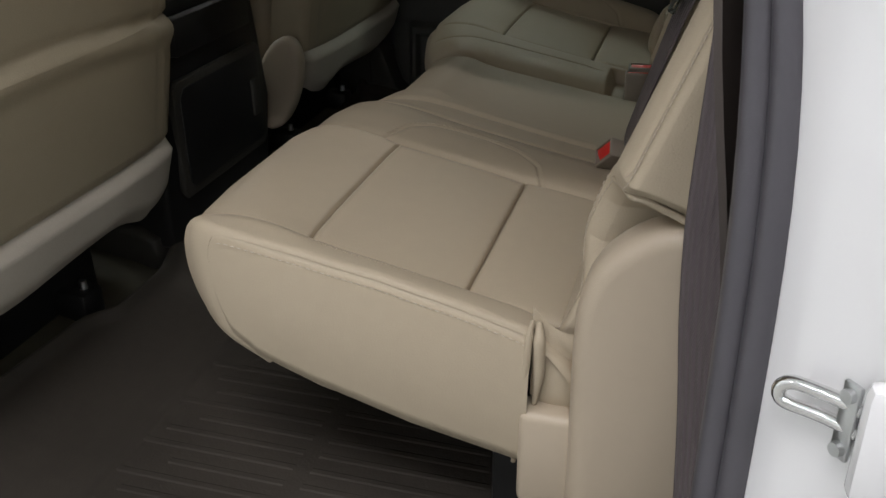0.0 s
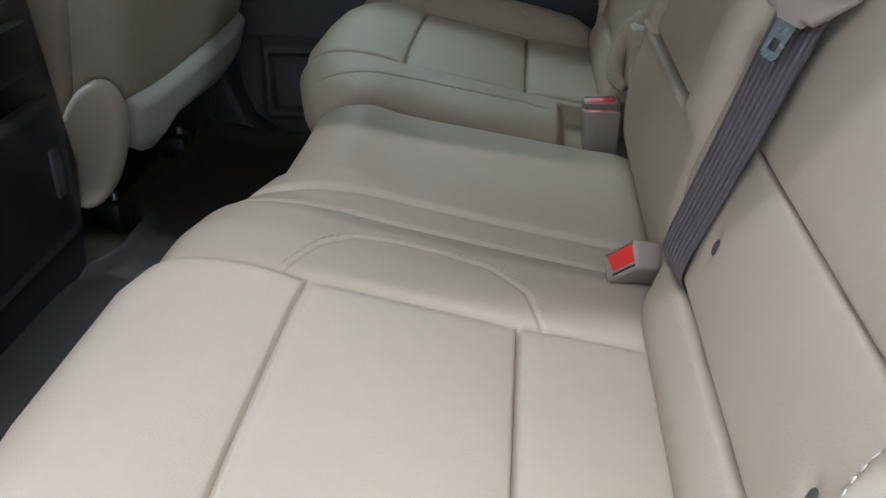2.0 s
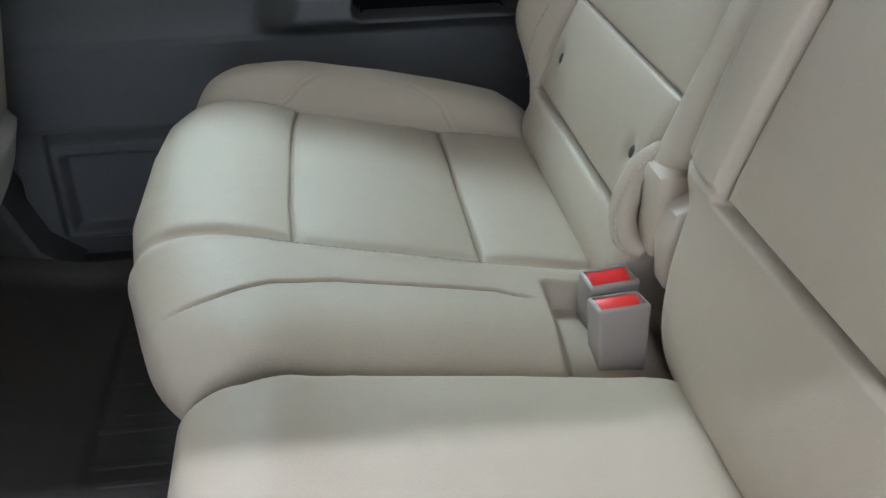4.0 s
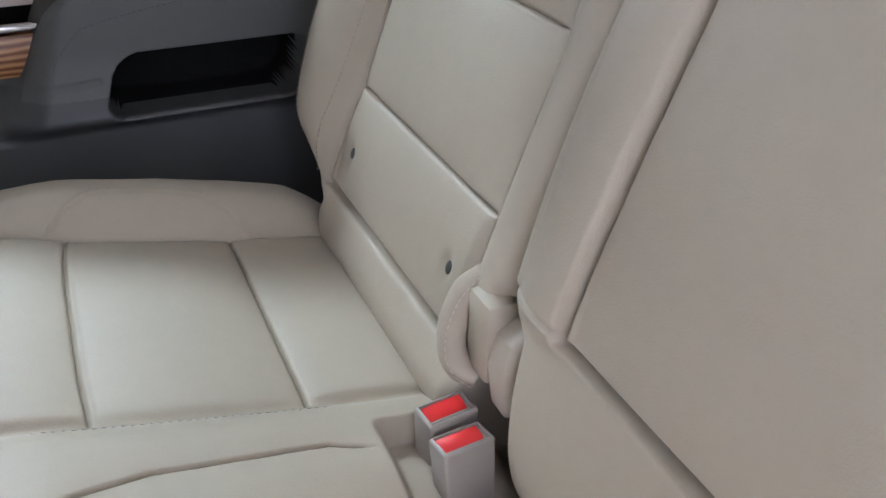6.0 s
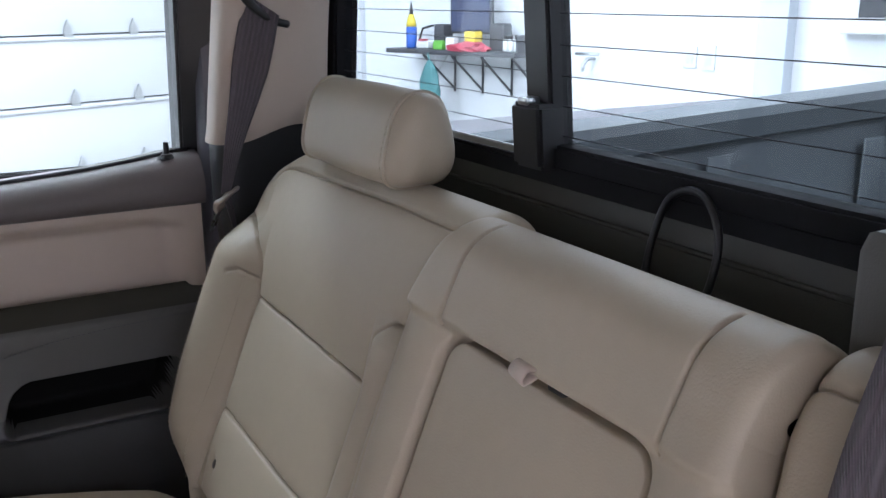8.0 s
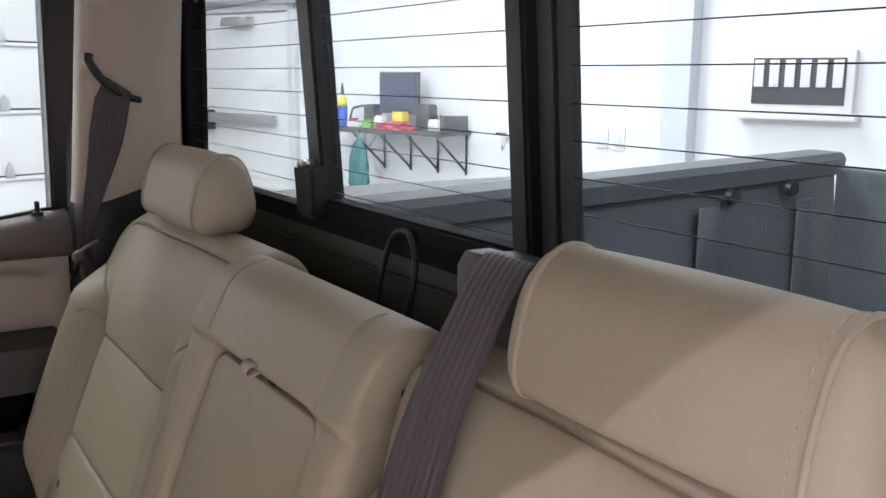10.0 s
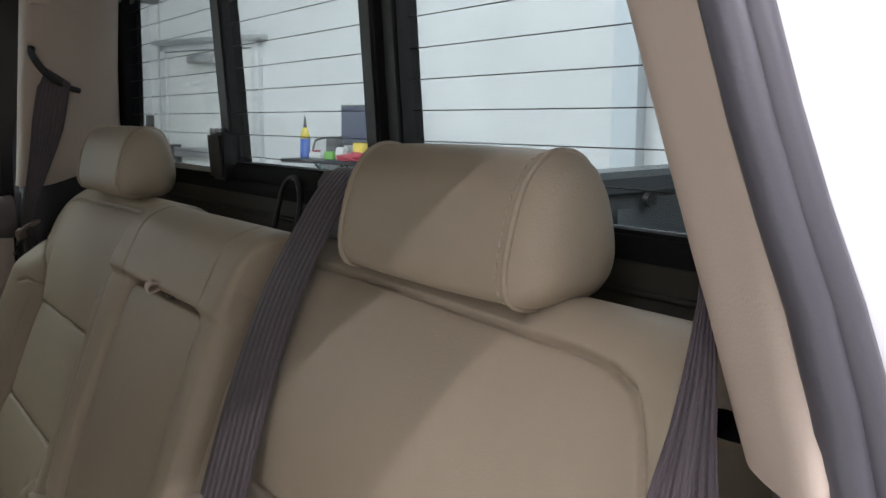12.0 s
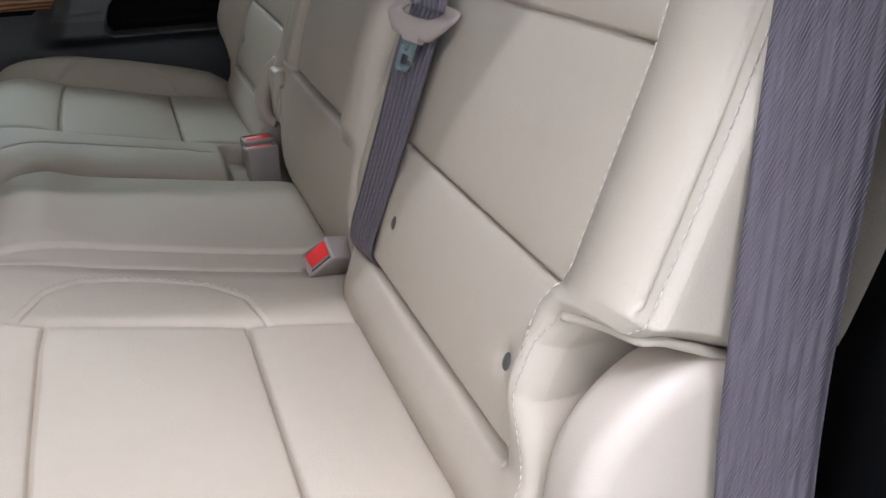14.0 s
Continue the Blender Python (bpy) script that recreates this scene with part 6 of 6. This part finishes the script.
# ---- truck bed behind the window ----
bed = structure(thing("truck_bed", (1.2, 0, 0.10), "truck bed with dark grey plastic liner", "truck bed"), "truck bed with dark grey plastic liner", "truck bed")
part("bed_floor", box_bm((0.42, -0.78, 0.06), (2.00, 0.78, 0.12), 0), LINER, bed)
for s in (-1, 1):
    o_ = [(s * 0.74, 0.12), (s * 0.775, 0.595), (s * 0.778, 0.625), (s * 0.752, 0.634), (s * 0.747, 0.672), (s * 0.760, 0.688), (s * 0.85, 0.690), (s * 0.90, 0.67), (s * 0.91, 0.10), (s * 0.80, 0.06)]
    bm = prism_bm(o_, "x", 0.42, 2.02, 0.004)
    for v_ in bm.verts:
        v_.co.z += 0.034 * (v_.co.x - 1.90) * sstep(0.3, 0.6, np.array(v_.co.z))
    part("side_liner", bm, LINER, bed, "dark grey plastic bed side with rolled rail")
    part("outer_side", prism_bm([(s * 0.905, 0.66), (s * 0.94, 0.60), (s * 0.96, 0.2), (s * 0.94, -0.25), (s * 0.92, -0.25), (s * 0.92, 0.6)], "x", 0.36, 2.15, 0), PAINT, bed, "white painted outer bed side")
    for x in (0.62, 1.05, 1.50, 1.86):
        part("liner_rib", box_bm((x - 0.03, s * 0.748 - 0.003, 0.14), (x + 0.03, s * 0.748 + 0.003, 0.58), 0.0025), LINER, bed)
    for x, z in ((1.58, 0.622), (1.80, 0.63)):
        bm = bmesh.new()
        bmesh.ops.create_cone(bm, segments=16, radius1=0.022, radius2=0.018, depth=0.014, cap_ends=True)
        bmesh.ops.transform(bm, verts=bm.verts, matrix=pose(x, s * 0.745, z - 0.02, 90, 0, 0))
        part("tie_down", bm, BLACK, bed, "black tie-down cup")
part("front_liner", box_bm((0.342, -0.93, -0.10), (0.44, 0.93, 0.600), 0.006), BLACK, bed, "black bed front wall")
part("tailgate_liner", box_bm((1.97, -0.745, 0.10), (2.02, 0.745, 0.655), 0.01), LINER, bed, "dark grey tailgate liner")
for k in range(5):
    part("tailgate_rib", box_bm((1.966, -0.62 + k * 0.29, 0.16), (1.972, -0.50 + k * 0.29, 0.60), 0.005), LINER, bed)


# ---- the garage round the truck ----
GC, GA = Vector((2.07, 6.96, 0)), math.atan2(0.35, 0.937)
GM = Matrix.Translation(GC) @ Matrix.Rotation(GA, 4, "Z")
GROUND = -0.76


def gbox(u0, v0, z0, u1, v1, z1, bevel=0.004, segs=2):
    return box_bm((u0, v0, z0), (u1, v1, z1), bevel, segs, GM)


def gpt(u, v, z):
    return GM @ Vector((u, v, z))


structure(part("ground", gbox(-10.4, -12.4, GROUND - 0.1, 0.6, 0.5, GROUND, 0), CONCRETE), "grey concrete garage floor", "floor")
structure(part("garage_ceiling", gbox(-10.4, -12.4, CEIL, 0.6, 0.5, CEIL + 0.1, 0), WALL), "white garage ceiling", "ceiling")
structure(part("wall_north", gbox(0.25, -12.4, GROUND, 0.45, 0.45, CEIL, 0), WALL), "white painted garage wall", "wall")
structure(part("wall_south", gbox(-10.4, -12.4, GROUND, -10.2, 0.45, CEIL, 0), WALL), "white painted garage wall", "wall")
structure(part("wall_west", gbox(-10.4, -12.4, GROUND, 0.45, -12.2, CEIL, 0), WALL), "white painted garage wall", "wall")
we = structure(thing("wall_east", gpt(-4, 0.2, GROUND), "white garage wall round the sectional door", "wall"), "white garage wall round the sectional door", "wall")
part("wall_end", gbox(-0.35, 0.12, GROUND, 0.25, 0.32, CEIL, 0), WALL, we)
part("wall_end", gbox(-10.4, 0.12, GROUND, -4.6, 0.32, CEIL, 0), WALL, we)
part("lintel", gbox(-4.6, 0.12, 1.62, -0.35, 0.32, CEIL, 0), WALL, we)
gdoor = structure(thing("door_2", gpt(-2.4, 0.1, GROUND), "white sectional garage door with hinges", "garage door"), "white sectional garage door with hinges", "garage door")
zz = GROUND
while zz < 1.60:
    high = 0.43 if zz == GROUND else 0.475
    top = min(zz + high, 1.64)
    part("section", gbox(-4.62, 0.02, zz + 0.006, -0.33, 0.07, top - 0.004, 0.008), PANEL_WHITE, gdoor, "white ribbed door section")
    part("section_rail", gbox(-4.62, -0.005, top - 0.03, -0.33, 0.022, top - 0.006, 0.004), PANEL_WHITE, gdoor)
    for u in (-0.9, -1.41, -2.5, -3.6):
        bm = prism_bm([(-0.035, 0.0), (0.035, 0.0), (0.030, 0.05), (0.008, 0.10), (0.0, 0.115), (-0.008, 0.10), (-0.030, 0.05)], "y", -0.012, 0.008, 0.003)
        bmesh.ops.translate(bm, verts=bm.verts, vec=(u, 0.0, top - 0.01))
        bmesh.ops.transform(bm, matrix=GM, verts=bm.verts)
        part("hinge", bm, STEEL, gdoor, "zinc door hinge")
    zz += high
track = structure(thing("door_track", gpt(-0.28, 0.0, GROUND), "steel garage door track", "track"), "steel garage door track", "track")
part("rail", gbox(-0.32, -0.06, GROUND, -0.27, 0.02, 1.7, 0.004), STEEL, track)
part("conduit", gbox(0.215, -0.02, -0.2, 0.245, 0.01, 1.9, 0.008), OFFWHITE, track, "white wall conduit")

# walk door in the wall
wd = structure(thing("door_3", gpt(0.25, -0.66, GROUND), "white steel walk door with push bar and closer", "door"), "white steel walk door with push bar and closer", "door")
part("leaf", gbox(0.215, -1.18, GROUND + 0.01, 0.26, -0.14, 1.36, 0.004), OFFWHITE, wd)
for a, b in ((-1.25, -1.18), (-0.14, -0.07)):
    part("frame", gbox(0.195, a, GROUND, 0.26, b, 1.43, 0.004), PANEL_WHITE, wd)
part("frame", gbox(0.195, -1.25, 1.37, 0.26, -0.07, 1.43, 0.004), PANEL_WHITE, wd)
part("push_bar", gbox(0.13, -1.05, 0.50, 0.19, -0.25, 0.58, 0.01), STEEL, wd, "steel push bar")
part("push_bar_end", gbox(0.12, -0.30, 0.44, 0.215, -0.20, 0.60, 0.01), GREY_METAL, wd, "dark push bar end")
part("closer", gbox(0.12, -0.80, 1.26, 0.215, -0.50, 1.33, 0.01), STEEL, wd, "steel door closer")
part("drip_rail", gbox(0.14, -1.32, 1.42, 0.24, -0.05, 1.46, 0.004), STEEL, wd)

# fixtures on the wall
for nm, lab, cat, dims, mat in (("switch_box", "small grey metal switch box on the white wall", "switch box", (0.18, 0.10, 0.70, 0.25, 0.20, 0.84), GREY_METAL),
                                ("wall_outlet", "white double wall outlet", "outlet", (0.235, -3.88, 0.47, 0.25, -3.80, 0.59), OFFWHITE),
                                ("wall_outlet", "white double wall outlet", "outlet", (0.235, -3.99, 0.46, 0.25, -3.91, 0.60), OFFWHITE),
                                ("wall_outlet", "white wall outlet near the door", "outlet", (0.235, -1.50, 0.15, 0.25, -1.40, 0.25), OFFWHITE),
                                ("wall_outlet", "dark wall outlet near the shelf", "outlet", (0.20, -1.62, 0.12, 0.25, -1.55, 0.20), GREY_METAL)):
    t = thing(nm, gpt(0.25, (dims[1] + dims[4]) / 2, dims[2]), lab, cat)
    part("plate", gbox(*dims, 0.004), mat, t)
    uu = dims[0] - 0.004
    part("insert", gbox(uu, dims[1] + 0.02, dims[2] + 0.03, dims[0] + 0.004, dims[4] - 0.02, dims[5] - 0.03, 0.002), PILLAR_GREY if mat is OFFWHITE else OFFWHITE, t)
tap = thing("hose_tap", gpt(0.22, -3.21, 0.46), "small brass hose tap on the white wall", "tap")
tube("pipe", [gpt(0.25, -3.21, 0.50), gpt(0.16, -3.21, 0.50), gpt(0.12, -3.21, 0.47), gpt(0.11, -3.21, 0.43)], 0.012, STEEL, tap)
tube("handle", [gpt(0.16, -3.29, 0.53), gpt(0.16, -3.13, 0.53)], 0.010, STEEL, tap)
structure(part("column", gbox(0.12, -4.42, GROUND, 0.26, -4.26, CEIL, 0.01), PILLAR_GREY), "pale blue-grey painted steel column", "column")
gw = structure(thing("window_2", gpt(0.25, -4.95, 0.75), "small garage window with blinds", "window"), "small garage window with blinds", "window")
part("window_frame", gbox(0.20, -5.25, 0.72, 0.26, -4.70, 1.04, 0.006), OFFWHITE, gw)
part("dark_glass", gbox(0.192, -5.21, 0.76, 0.202, -4.74, 1.00, 0.0), GREY_METAL, gw, "dark glass behind blinds")
for k in range(6):
    part("blind_slat", gbox(0.180, -5.20 + 0.08 * k, 0.85, 0.190, -5.15 + 0.08 * k, 0.99, 0.002), OFFWHITE, gw)
part("sill", gbox(0.15, -5.28, 0.68, 0.26, -4.67, 0.72, 0.006), OFFWHITE, gw)

# shelf with its clutter
SZ = 0.535
shelf = thing("wall_shelf", gpt(0.10, -2.27, SZ), "dark grey wall shelf on triangular steel brackets", "shelf")
part("board", gbox(-0.12, -2.87, SZ - 0.03, 0.25, -1.80, SZ, 0.004), GREY_METAL, shelf)
for v_ in (-2.84, -2.60, -2.36, -2.12):
    v0 = gpt(0.24, v_, SZ - 0.03)
    tube("bracket", [gpt(-0.10, v_, SZ - 0.035), gpt(0.235, v_, SZ - 0.28)], 0.008, GREY_METAL, shelf, sides=6)
    tube("bracket_post", [gpt(0.235, v_, SZ - 0.03), gpt(0.235, v_, SZ - 0.30)], 0.008, GREY_METAL, shelf, sides=6)
part("end_stop", gbox(-0.10, -2.875, SZ, 0.20, -2.865, SZ + 0.10, 0.002), GREY_METAL, shelf)


def turned(name, prof, at, mat, parent, label="", n=18):
    v = [(at[0] + r * math.cos(2 * math.pi * j / n), at[1] + r * math.sin(2 * math.pi * j / n), at[2] + z) for r, z in prof for j in range(n)]
    f = [(i * n + j, i * n + (j + 1) % n, (i + 1) * n + (j + 1) % n, (i + 1) * n + j) for i in range(len(prof) - 1) for j in range(n)]
    f += [tuple(range(n))[::-1], tuple((len(prof) - 1) * n + j for j in range(n))]
    return mesh_part(name, v, f, mat, parent, label)


p = gpt(0.0, -1.93, SZ)
sb = thing("spray_bottle", p, "blue and yellow cleaner bottle with pointed nozzle on the shelf", "bottle")
turned("body", [(0.034, 0.0), (0.036, 0.01), (0.036, 0.14)], p, BLUE, sb)
turned("shoulder", [(0.036, 0.14), (0.034, 0.17), (0.016, 0.22)], p, YELLOW, sb)
turned("nozzle", [(0.014, 0.22), (0.012, 0.25), (0.004, 0.30)], p, GREY_METAL, sb)
mon = thing("monitor", gpt(0.08, -2.40, SZ), "dark computer monitor with stand on the shelf", "monitor")
part("panel", gbox(0.06, -2.56, SZ + 0.10, 0.09, -2.22, SZ + 0.38, 0.006), GREY_METAL, mon)
part("screen", gbox(0.055, -2.545, SZ + 0.115, 0.061, -2.235, SZ + 0.365, 0.0), SCREEN, mon, "dark blue screen")
part("stand", gbox(0.09, -2.42, SZ, 0.12, -2.36, SZ + 0.20, 0.004), GREY_METAL, mon)
part("foot", gbox(0.0, -2.48, SZ, 0.18, -2.30, SZ + 0.012, 0.004), GREY_METAL, mon)
rg = thing("cloth", gpt(-0.02, -2.48, SZ), "crumpled red cloth on the shelf", "cloth")
bm = bmesh.new()
bmesh.ops.create_icosphere(bm, subdivisions=4, radius=1)
for v_ in bm.verts:
    k = 1 + 0.35 * noise.noise(v_.co * 3.1)
    v_.co = Vector((v_.co.x * 0.07 * k, v_.co.y * 0.15 * k, max(-0.2, v_.co.z) * 0.045 * k + 0.009))
bmesh.ops.transform(bm, matrix=GM @ Matrix.Translation((-0.08, -2.48, SZ)), verts=bm.verts)
part("folds", bm, PINK, rg)
for nm, lab, cat, dims, mat in (("small_box", "grey box on the shelf", "box", (0.02, -2.20, SZ, 0.12, -2.11, SZ + 0.15), GREY_METAL),
                                ("speaker", "dark small box beside the monitor", "box", (0.05, -2.66, SZ, 0.15, -2.55, SZ + 0.16), GREY_METAL),
                                ("caution_box", "yellow and black box on the shelf", "box", (-0.06, -2.52, SZ, 0.02, -2.43, SZ + 0.12), YELLOW),
                                ("green_tub", "small green tub on the shelf", "tub", (-0.09, -2.27, SZ, -0.04, -2.19, SZ + 0.05), GREEN),
                                ("white_tub", "small white tub on the shelf", "tub", (-0.08, -2.36, SZ, -0.02, -2.29, SZ + 0.08), OFFWHITE)):
    t = thing(nm, gpt((dims[0] + dims[3]) / 2, (dims[1] + dims[4]) / 2, SZ), lab, cat)
    part("body", gbox(*dims, 0.008), mat, t)
    part("lid", gbox(dims[0] + 0.006, dims[1] + 0.006, dims[5], dims[3] - 0.006, dims[4] - 0.006, dims[5] + 0.008, 0.003), BLACK if mat is YELLOW else mat, t)
tr = thing("phone_handset", gpt(0.0, -2.06, SZ), "white and red corded handset on the shelf", "handset")
part("base", gbox(-0.04, -2.11, SZ, 0.08, -2.0, SZ + 0.05, 0.012), OFFWHITE, tr)
tube("cord", [gpt(0.0, -2.00, SZ + 0.05), gpt(0.0, -2.03, SZ + 0.13), gpt(0.02, -2.11, SZ + 0.15)], 0.008, BLACK, tr)
part("strap", gbox(-0.045, -2.08, SZ + 0.05, 0.0, -2.03, SZ + 0.062, 0.003), PINK, tr)
bt = thing("small_bottle", gpt(0.05, -2.70, SZ), "small clear bottle with dark cap on the shelf", "bottle", "row of small bottles")
turned("body", [(0.018, 0), (0.019, 0.01), (0.019, 0.06), (0.010, 0.075)], gpt(0.05, -2.70, SZ), OFFWHITE, bt)
turned("cap", [(0.011, 0.075), (0.011, 0.10)], gpt(0.05, -2.70, SZ), BLACK, bt)
for du in (0, 0.06):
    for k in range(1, 5):
        q = gpt(0.02 + du, -2.66 - 0.042 * k, SZ)
        copy_thing(bt, Matrix.Translation(q))
bag = thing("hanging_bag", gpt(-0.13, -2.20, SZ - 0.5), "crumpled teal plastic bag hanging from the shelf", "bag")
bm = bmesh.new()
bmesh.ops.create_icosphere(bm, subdivisions=4, radius=1)
for v_ in bm.verts:
    k = 1 + 0.25 * noise.noise(v_.co * 2.7 + Vector((3, 1, 7)))
    taper = 0.55 + 0.45 * (1 - (v_.co.z + 1) / 2) ** 0.7
    v_.co = Vector((v_.co.x * 0.05 * k * taper, v_.co.y * 0.10 * k * taper, v_.co.z * 0.20))
bmesh.ops.transform(bm, matrix=GM @ Matrix.Translation((-0.13, -2.20, SZ - 0.26)), verts=bm.verts)
part("sack", bm, TEAL, bag)
tube("handle", [gpt(-0.13, -2.20, SZ - 0.08), gpt(-0.125, -2.18, SZ - 0.02)], 0.006, TEAL, bag)
cb = thing("power_cable", gpt(0.1, -2.0, SZ - 0.6), "thin white cables hanging below the shelf", "cable")
tube("cable", smooth_line([gpt(0.20, -2.10, SZ - 0.03), gpt(0.05, -2.08, SZ - 0.22), gpt(0.10, -2.02, SZ - 0.40), gpt(0.20, -1.90, SZ - 0.52)], 24), 0.006, OFFWHITE, cb, sides=6)
tube("cable", smooth_line([gpt(0.20, -1.98, SZ - 0.03), gpt(0.10, -2.0, SZ - 0.25), gpt(0.15, -1.85, SZ - 0.50)], 20), 0.005, OFFWHITE, cb, sides=6)
